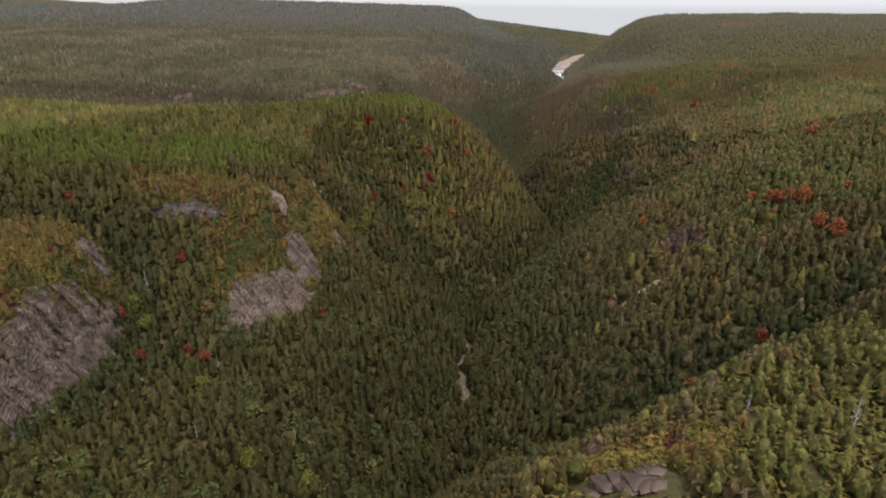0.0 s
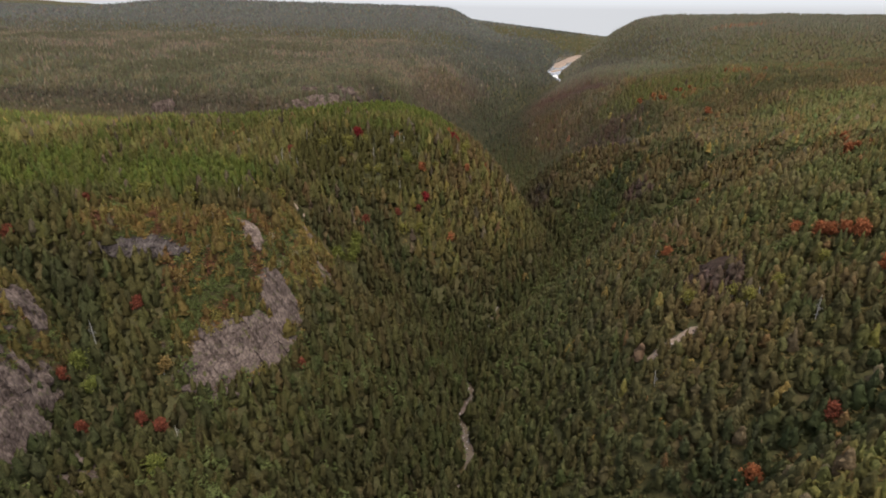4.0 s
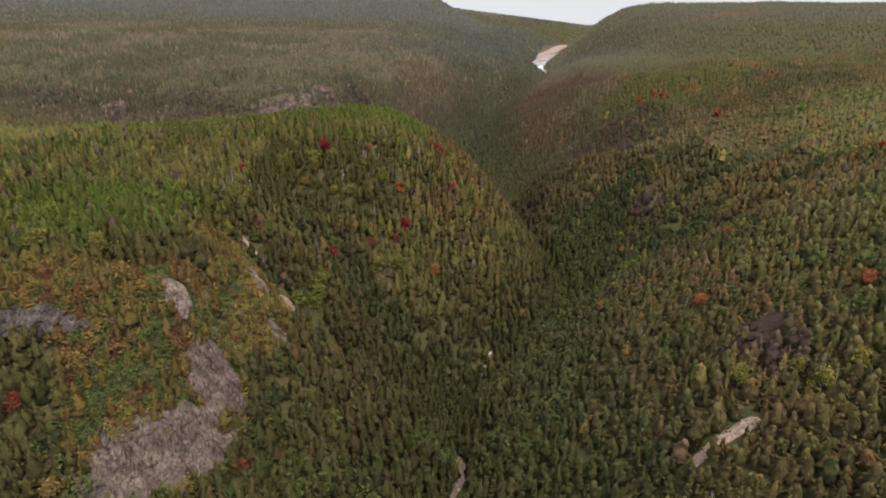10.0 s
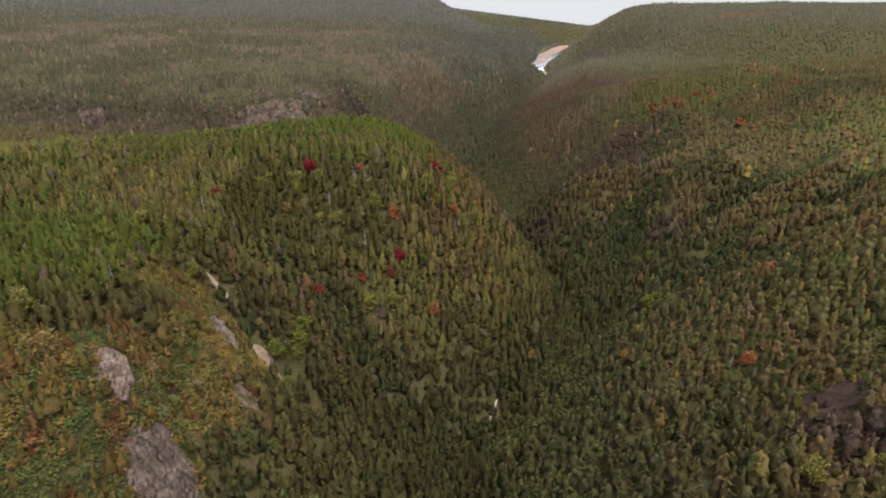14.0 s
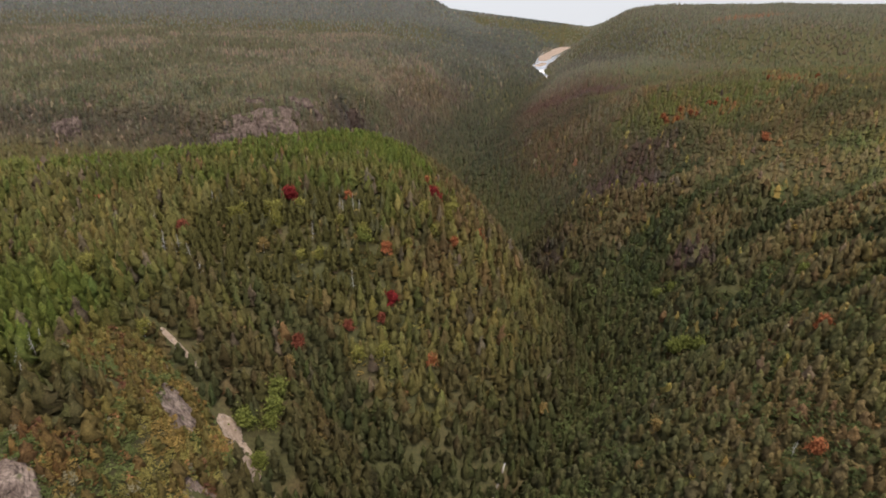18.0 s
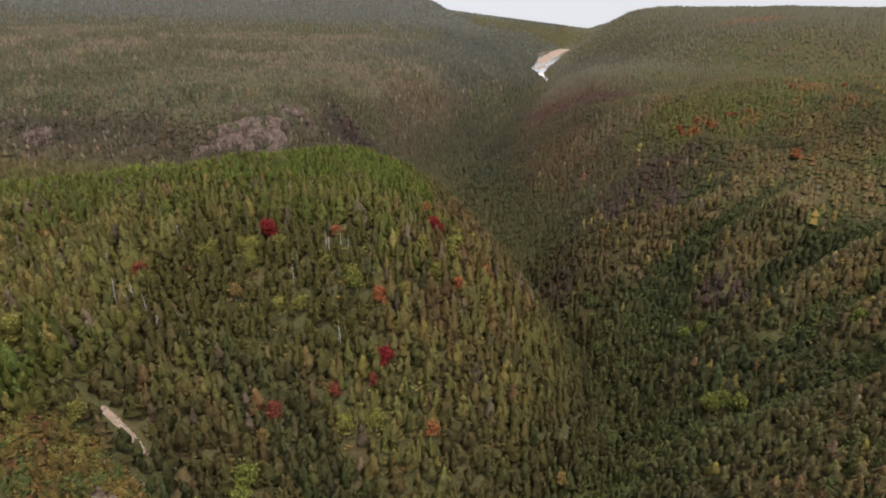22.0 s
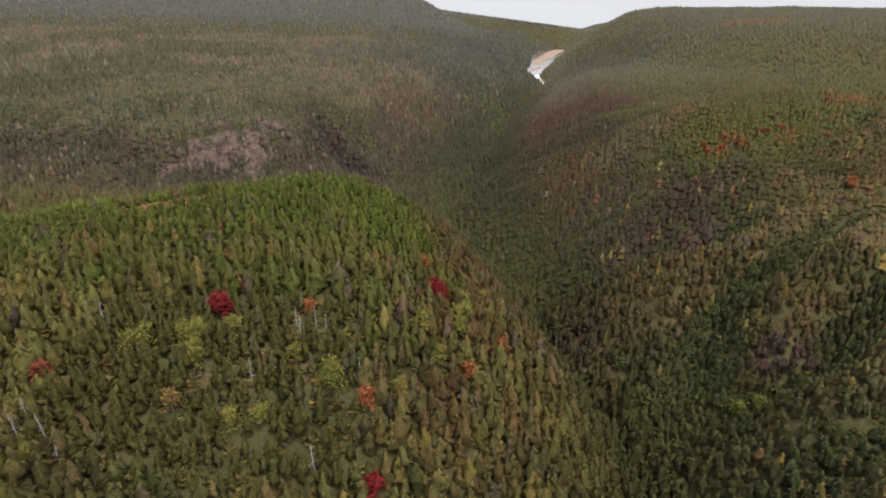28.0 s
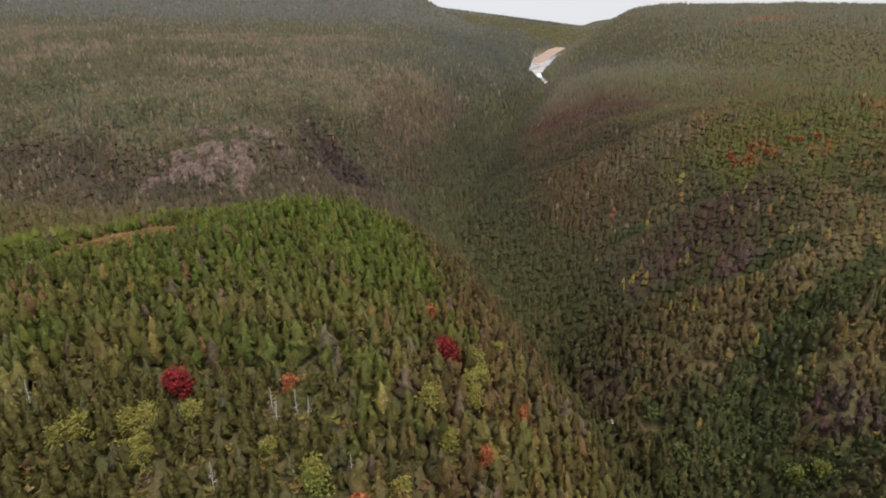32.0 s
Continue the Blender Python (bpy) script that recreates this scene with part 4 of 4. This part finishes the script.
# ---- cliffs ----
def surface_along(cx, cy, a, u, z):
    """Where a level line, coming from the open air, meets the slope at height z."""
    tx, ty, nx, ny = -math.sin(a), math.cos(a), math.cos(a), math.sin(a)
    s = np.full(u.shape, 34.0)
    done = np.zeros(u.shape, bool)
    for _ in range(72):
        hit = height(cx + tx * u + nx * s, cy + ty * u + ny * s) >= z
        done |= hit
        s = np.where(done, s, s - 1.0)
    return s


def cliff(k):
    name, cx, cy, cz, face, ru, rz, proud, mat, label = CLIFFS[k]
    a = radians(face)
    fine = 0.72 if cy < 500 else 2.0
    us, ws = np.arange(-ru * 1.2, ru * 1.2, fine), np.arange(-rz * 1.2, rz * 1.2, fine)
    u, w = np.meshgrid(us, ws)
    s = surface_along(cx, cy, a, u, cz + w)
    for _ in range(2):
        s[1:-1, 1:-1] = (s[1:-1, 1:-1] * 2 + s[:-2, 1:-1] + s[2:, 1:-1] + s[1:-1, :-2] + s[1:-1, 2:]) / 6
    m = cliff_mask(k, u, w)
    # joints: tall tilted slabs, and smaller blocks within them
    su = u + 0.42 * w + 3 * (fbm(u, w, 18, 5 + k) - 0.5)
    sw = w + 3 * (fbm(u, w, 12, 8 + k) - 0.5)
    slab = lattice(np.floor(su / 2.9).astype(np.int64), np.floor(sw / 24.0).astype(np.int64), 11 + k)
    block = lattice(np.floor(su / 1.45).astype(np.int64), np.floor(sw / 8.0).astype(np.int64), 23 + k)
    out = proud * (0.2 + 1.9 * slab + 0.7 * block) + 2.0 * (fbm(u, w, 16, 40 + k) - 0.5)
    rise = step(-0.05, 0.2, m)
    s = s + (-1.6) * (1 - rise) + out * rise
    tx, ty, nx, ny = -math.sin(a), math.cos(a), math.cos(a), math.sin(a)
    jit = np.random.default_rng(k).normal(0, 0.07 * fine, (2,) + u.shape)
    gx, gy, gz = cx + tx * (u + jit[0]) + nx * s, cy + ty * (u + jit[0]) + ny * s, cz + w + jit[1]
    rows, cols = u.shape
    i = np.arange(rows * cols).reshape(rows, cols)
    q = np.stack((i[:-1, :-1], i[:-1, 1:], i[1:, 1:], i[1:, :-1]), -1).reshape(-1, 4)
    q = q[(m.ravel()[q] > -0.12).all(1)]
    used, inv = np.unique(q, return_inverse=True)
    verts = np.stack((gx, gy, gz), -1).reshape(-1, 3)[used]
    ob = new(name, mesh_from(name, verts, inv.ravel(), np.full(len(q), 4), mat))
    tagged(ob, label, "cliff", "cliffs")
    # loose slabs standing out of the face
    rg = np.random.default_rng(100 + k)
    ok = np.argwhere(m > 0.12)
    count = min(26, len(ok) // 25) if cy < 500 else 12
    for r, c in ok[rg.choice(len(ok), count, replace=False)] if count else ():
        slab_ob = part("rock_slab", SLABS[mat.name][int(rg.integers(0, 4))], ob)
        big = rg.uniform(0.8, 2.0) * (1 if cy < 500 else 2.4)
        slab_ob.matrix_basis = Matrix.LocRotScale((gx[r, c], gy[r, c], gz[r, c]), Euler((rg.normal(0, 0.2), rg.normal(0, 0.2), a + rg.normal(0, 0.3))), (big * 0.8, big * 1.1, big * rg.uniform(1.2, 2.4)))
    return ob


block_rng = np.random.default_rng(5)
SLABS = {mat.name: [block_mesh("rock_slab", block_rng, mat, 1.0) for _ in range(4)] for mat in (ROCK, LICHEN_ROCK, PALE_ROCK, SHADED_ROCK, DARK_ROCK)}
for k in range(len(CLIFFS)):
    cliff(k)


# ---- the blocky outcrop on the knoll ----
def outcrop(cx, cy, hx, hy, count, label):
    """Angular blocks stacked into one another on the slope's edge."""
    rg = np.random.default_rng(61)
    root = tagged(new("rock_outcrop"), label, "rock outcrop")
    for i in range(count):
        x, y = cx + hx * rg.uniform(-1, 1), cy + hy * rg.uniform(-1, 1)
        big = rg.uniform(3.6, 6.2)
        z = float(height(np.array([x]), np.array([y]))[0])
        b = part("block", SLABS[(ROCK.name, LICHEN_ROCK.name)[i % 2]][int(rg.integers(0, 4))], root)
        b.matrix_basis = Matrix.LocRotScale((x, y, z), Euler((rg.normal(0, 0.1), rg.normal(0, 0.1), rg.normal(0.2, 0.25))), (big * 1.5, big, big * rg.uniform(0.45, 0.7)))
    return root


outcrop(41, 108, 9.5, 3.0, 13, "blocky grey rock outcrop among red scrub on the knoll")


# ---- gravel scars with their stones ----
STONES = [block_mesh("stone", block_rng, STONE, 0.6) for _ in range(5)]


def scar(x0, y0, x1, y1, half, label):
    pad = half + 4
    gx, gy = np.meshgrid(np.arange(min(x0, x1) - pad, max(x0, x1) + pad, 0.8), np.arange(min(y0, y1) - pad, max(y0, y1) + pad, 0.8))
    d = scar_distance(gx, gy, x0, y0, x1, y1)
    gz = height(gx, gy) + 0.8 * step(0, 1.5, half - d) - 0.15 + 0.35 * (fbm(gx, gy, 3, 15) - 0.5)
    rows, cols = gx.shape
    i = np.arange(rows * cols).reshape(rows, cols)
    q = np.stack((i[:-1, :-1], i[:-1, 1:], i[1:, 1:], i[1:, :-1]), -1).reshape(-1, 4)
    q = q[(d.ravel()[q] < half + 0.8).all(1)]
    used, inv = np.unique(q, return_inverse=True)
    ob = new("gravel_scar", mesh_from("gravel_scar", np.stack((gx, gy, gz), -1).reshape(-1, 3)[used], inv.ravel(), np.full(len(q), 4), GRAVEL))
    tagged(ob, label, "gravel scar", "gravel scars")
    rg = np.random.default_rng(int(abs(x0) * 10))
    ok = np.argwhere(d < half)
    for r, c in ok[rg.choice(len(ok), min(55, len(ok) // 3), replace=False)]:
        st = part("stone", STONES[int(rg.integers(0, 5))], ob)
        k = rg.uniform(0.35, 1.3)
        st.matrix_basis = Matrix.LocRotScale((gx[r, c], gy[r, c], gz[r, c] + 0.1 * k), Euler(rg.uniform(0, 6, 3)), (k, k * rg.uniform(0.7, 1.2), k))


for row in SCARS:
    scar(*row)


def stream_bed():
    """Gravel under the open reach of the stream, with boulders on it."""
    yy = np.arange(240, 352, 1.0)
    k = np.linspace(-1, 1, 7)
    hw = (1.0 + 2.2 * value_noise(yy, yy, 14, 6)) * step(240, 250, yy) * step(-352, -335, -yy) + 0.4
    gx = stream_x(yy)[:, None] + hw[:, None] * k
    gy = np.tile(yy[:, None], (1, 7))
    gz = height(gx, gy) + 0.12 + 0.3 * (fbm(gx, gy, 2.5, 3) - 0.5) - 0.3 * np.abs(k) ** 4
    ob = tagged(new("stream_bed", sheet("stream_bed", gx, gy, gz, STONE_BED, smooth=False)), "stony gravel bed of the small valley stream", "stream bed")
    rg = np.random.default_rng(77)
    for _ in range(170):
        y = float(rg.uniform(245, 346))
        x = float(stream_x(y) + rg.normal(0, 1.5))
        b = part("boulder", STONES[int(rg.integers(0, 5))], ob)
        s = rg.uniform(0.5, 1.9)
        b.matrix_basis = Matrix.LocRotScale((x, y, float(height(x, y)) + 0.15 * s), Euler(rg.uniform(0, 6, 3)), (s, s * rg.uniform(0.7, 1.2), s))


stream_bed()


# ---- single trees ----
def taper_mesh(name, high, r0, r1, mat, bend=0.0, sides=6, rings=5, seed=0):
    """A trunk or limb that thins upwards, slightly bent."""
    rg = np.random.default_rng(seed)
    k = np.linspace(0, 1, rings)
    px, py = bend * high * k ** 2 * 0.3 + rg.normal(0, 0.02, rings) * high * k, rg.normal(0, 0.02, rings) * high * k
    a = np.linspace(0, 2 * math.pi, sides, endpoint=False)
    r = r0 + (r1 - r0) * k
    v = np.stack((px[:, None] + r[:, None] * np.cos(a), py[:, None] + r[:, None] * np.sin(a), np.tile((high * k)[:, None], (1, sides))), -1).reshape(-1, 3)
    f = [(i * sides + j, i * sides + (j + 1) % sides, (i + 1) * sides + (j + 1) % sides, (i + 1) * sides + j) for i in range(rings - 1) for j in range(sides)]
    f = np.array(f)
    return mesh_from(name, v, f.ravel(), np.full(len(f), 4), mat, smooth=True)


def leafy_mesh(name, rg, high, wide, low, leaves, mat, flat=0.6, lobes=7):
    """A crown of many small leaf sprays gathered in uneven lobes."""
    centres = []
    for i in range(lobes):
        h = low + (high - low) * (i + 0.6) / lobes
        spread = wide * 0.42 * (1 - ((h - low) / (high - low)) ** 1.6) + 0.2
        t = rg.uniform(0, 6.28)
        centres.append((spread * math.cos(t), spread * math.sin(t), h))
    centres.append((0, 0, high * 0.93))
    v, f = [], []
    for i in range(leaves):
        c = np.array(centres[int(rg.integers(0, len(centres)))])
        if i % 2:
            p = c + rg.normal(0, 1, 3) * np.array((wide * 0.2, wide * 0.2, wide * 0.12))
        else:
            q = rg.normal(0, 1, 3)
            q *= rg.uniform(0.6, 1.02) / np.linalg.norm(q)
            p = np.array((0, 0, (low + high) / 2)) + q * np.array((wide * 0.46, wide * 0.46, (high - low) * 0.5))
        s = rg.uniform(0.16, 0.42)
        e1 = rg.normal(0, 1, 3)
        e1[2] *= flat
        e1 /= np.linalg.norm(e1)
        e2 = np.cross(e1, rg.normal(0, 1, 3))
        e2[2] *= flat
        e2 /= np.linalg.norm(e2) + 1e-6
        b = len(v)
        v += [p - e1 * s - e2 * s * 0.6, p + e1 * s - e2 * s * 0.7, p + e1 * s * 0.9 + e2 * s * 0.7, p - e1 * s * 0.8 + e2 * s * 0.6]
        f.append((b, b + 1, b + 2, b + 3))
    f = np.array(f)
    return mesh_from(name, np.array(v), f.ravel(), np.full(len(f), 4), mat)


def at_ground(x, y, sink=0.2):
    return float(height(np.array([float(x)]), np.array([float(y)]))[0]) - sink


def stand(ob, x, y, scale, turn, lean=(0, 0)):
    return Matrix.LocRotScale((x, y, at_ground(x, y)), Euler((lean[0], lean[1], turn)), (scale, scale, scale))


def tree_maker(kind, label, group, seed, high, wide, low, leaves, leaf, bark, flat=0.6, lobes=7):
    """A broadleaf tree: trunk, limbs and a crown; a prototype that is copied to its places."""
    rg = np.random.default_rng(seed)
    root = new(kind)
    root.empty_display_size = 0.5
    tagged(root, label, "tree", group)
    part("trunk", taper_mesh("trunk", high * 0.8, 0.14, 0.04, bark, 0.1, seed=seed), root)
    for i in range(4):
        limb = part("limb", taper_mesh("limb", high * 0.35, 0.06, 0.02, bark, 0.3, 5, 4, seed + i), root)
        limb.matrix_basis = Matrix.LocRotScale((0, 0, low + (high * 0.75 - low) * i / 4), Euler((0, radians(48), i * 2.2 + rg.uniform(0, 1))), None)
    part("crown", leafy_mesh("crown", rg, high, wide, low, leaves, leaf, flat, lobes), root)
    return root


def plant(makers, places, rg, low=0.8, high=1.2):
    """Puts copies at the places; the first of each maker stands at its own first place."""
    used = set()
    for i, (x, y) in enumerate(places):
        proto = makers[i % len(makers)]
        m = stand(proto, x, y, rg.uniform(low, high), rg.uniform(0, 6.28), rg.normal(0, 0.05, 2))
        if proto.name in used:
            c = copy_thing(proto, Matrix.Identity(4))
            c.matrix_basis = m
        else:
            used.add(proto.name)
            proto.matrix_basis = m


tree_rng = np.random.default_rng(21)
RED_TREES = [tree_maker("red_maple", "small maple with bright red autumn leaves among spruces", "red maples", s, 7.6, 5.6, 1.8, 1500, RED, BARK, 0.8) for s in (1, 2)]
RUSSET_TREES = [tree_maker("russet_maple", "small maple with dull brick red autumn leaves among spruces", "russet maples", s, 6.4, 4.8, 1.4, 900, RUSSET, BARK, 0.8) for s in (13, 14)]
ORANGE_TREES = [tree_maker("orange_maple", "small maple with orange autumn leaves among spruces", "orange maples", s, 7.0, 4.8, 1.6, 900, ORANGE, BARK, 0.8) for s in (3, 4)]
YELLOW_TREES = [tree_maker("birch_tree", "yellow green birch with layered open crown", "yellowing birches", s, 9.0, 5.6, 2.4, 760, YELLOW, PALE_BARK, 0.3, 8) for s in (5, 6, 7)]
GOLD_TREES = [tree_maker("birch_tree", "small birch with golden brown autumn leaves", "golden birches", s, 7.0, 4.6, 1.8, 560, GOLD, PALE_BARK, 0.35) for s in (8, 9)]
LIME_TREES = [tree_maker("broadleaf_tree", "round lime green broadleaf tree among dark spruces", "green broadleaf trees", s, 8.0, 6.0, 1.4, 1200, LIME, BARK, 0.7, 9) for s in (10, 11)]
plant(RED_TREES, RED_PLACES, tree_rng, 0.85, 1.2)
plant(RUSSET_TREES, RUSSET_PLACES, tree_rng, 0.8, 1.15)
plant(ORANGE_TREES, ORANGE_PLACES, tree_rng, 0.8, 1.2)
plant(YELLOW_TREES, YELLOW_PLACES, tree_rng, 0.75, 1.15)
plant(GOLD_TREES, GOLD_PLACES, tree_rng, 1.0, 1.4)
plant(LIME_TREES, LIME_PLACES, tree_rng, 0.95, 1.3)


def snag(seed, high, branches):
    """A dead grey conifer: bare bent trunk and broken branches."""
    rg = np.random.default_rng(seed)
    root = tagged(new("dead_spruce"), "bare grey dead spruce with broken branches", "dead tree", "dead spruces")
    part("trunk", taper_mesh("trunk", high, 0.13, 0.03, DEAD_WOOD, 0.12, seed=seed), root)
    for i in range(branches):
        h = high * (0.2 + 0.76 * i / branches)
        long = (1.05 - h / high) * rg.uniform(1.0, 2.4)
        b = part("branch", taper_mesh("branch", long, 0.06, 0.022, DEAD_WOOD, 0.4, 4, 3, seed * 20 + i), root)
        b.matrix_basis = Matrix.LocRotScale((0, 0, h), Euler((0, radians(rg.uniform(55, 95)), rg.uniform(0, 6.28))), None)
    return root


SNAGS = [snag(s, h, n) for s, h, n in ((31, 8.5, 24), (32, 7.0, 20), (33, 9.5, 26))]
plant(SNAGS, SNAG_PLACES, tree_rng, 0.95, 1.3)


# ---- the spruces that stand singly on the rounded hill ----
def spruce(seed, high, wide, leaf=NEEDLES, label="ragged green spruce on the rounded hill"):
    rg = np.random.default_rng(seed)
    root = tagged(new("spruce_tree"), label, "tree", "spruces on the hill")
    part("trunk", taper_mesh("trunk", high * 0.9, 0.15, 0.03, BARK, 0.03, seed=seed), root)
    w = 0.21 + 0.02 * (seed % 3)
    v, f = boughs(crown_shape(9, 8, 0.95 * w, 0.8, rg, 0.22), 36, w, 0.8, rg, 0.045)
    v = v * np.array((high * wide, high * wide, high)) + np.array((0, 0, 0.25))
    part("crown", mesh_from("crown", v, f.ravel(), np.full(len(f), 3), leaf, smooth=True), root)
    return root


SPRUCES = [spruce(s, h, w) for s, h, w in ((51, 8.2, 1.0), (52, 7.0, 1.15), (53, 9.4, 0.9), (54, 6.2, 1.2), (55, 8.8, 1.05), (57, 7.6, 1.1), (58, 8.4, 0.95), (59, 9.0, 1.0))]
SPRUCES.insert(3, spruce(60, 7.8, 0.95, PALE_NEEDLES, "thin pale grey green spruce hung with lichen"))
px, py = scatter(3.9, *KEPT)
open_ground = ~cleared(px, py)
px, py = px[open_ground], py[open_ground]
order = np.random.default_rng(4).permutation(len(px))[:300]
plant(SPRUCES, [(float(px[i]), float(py[i])) for i in order], tree_rng, 0.9, 1.3)
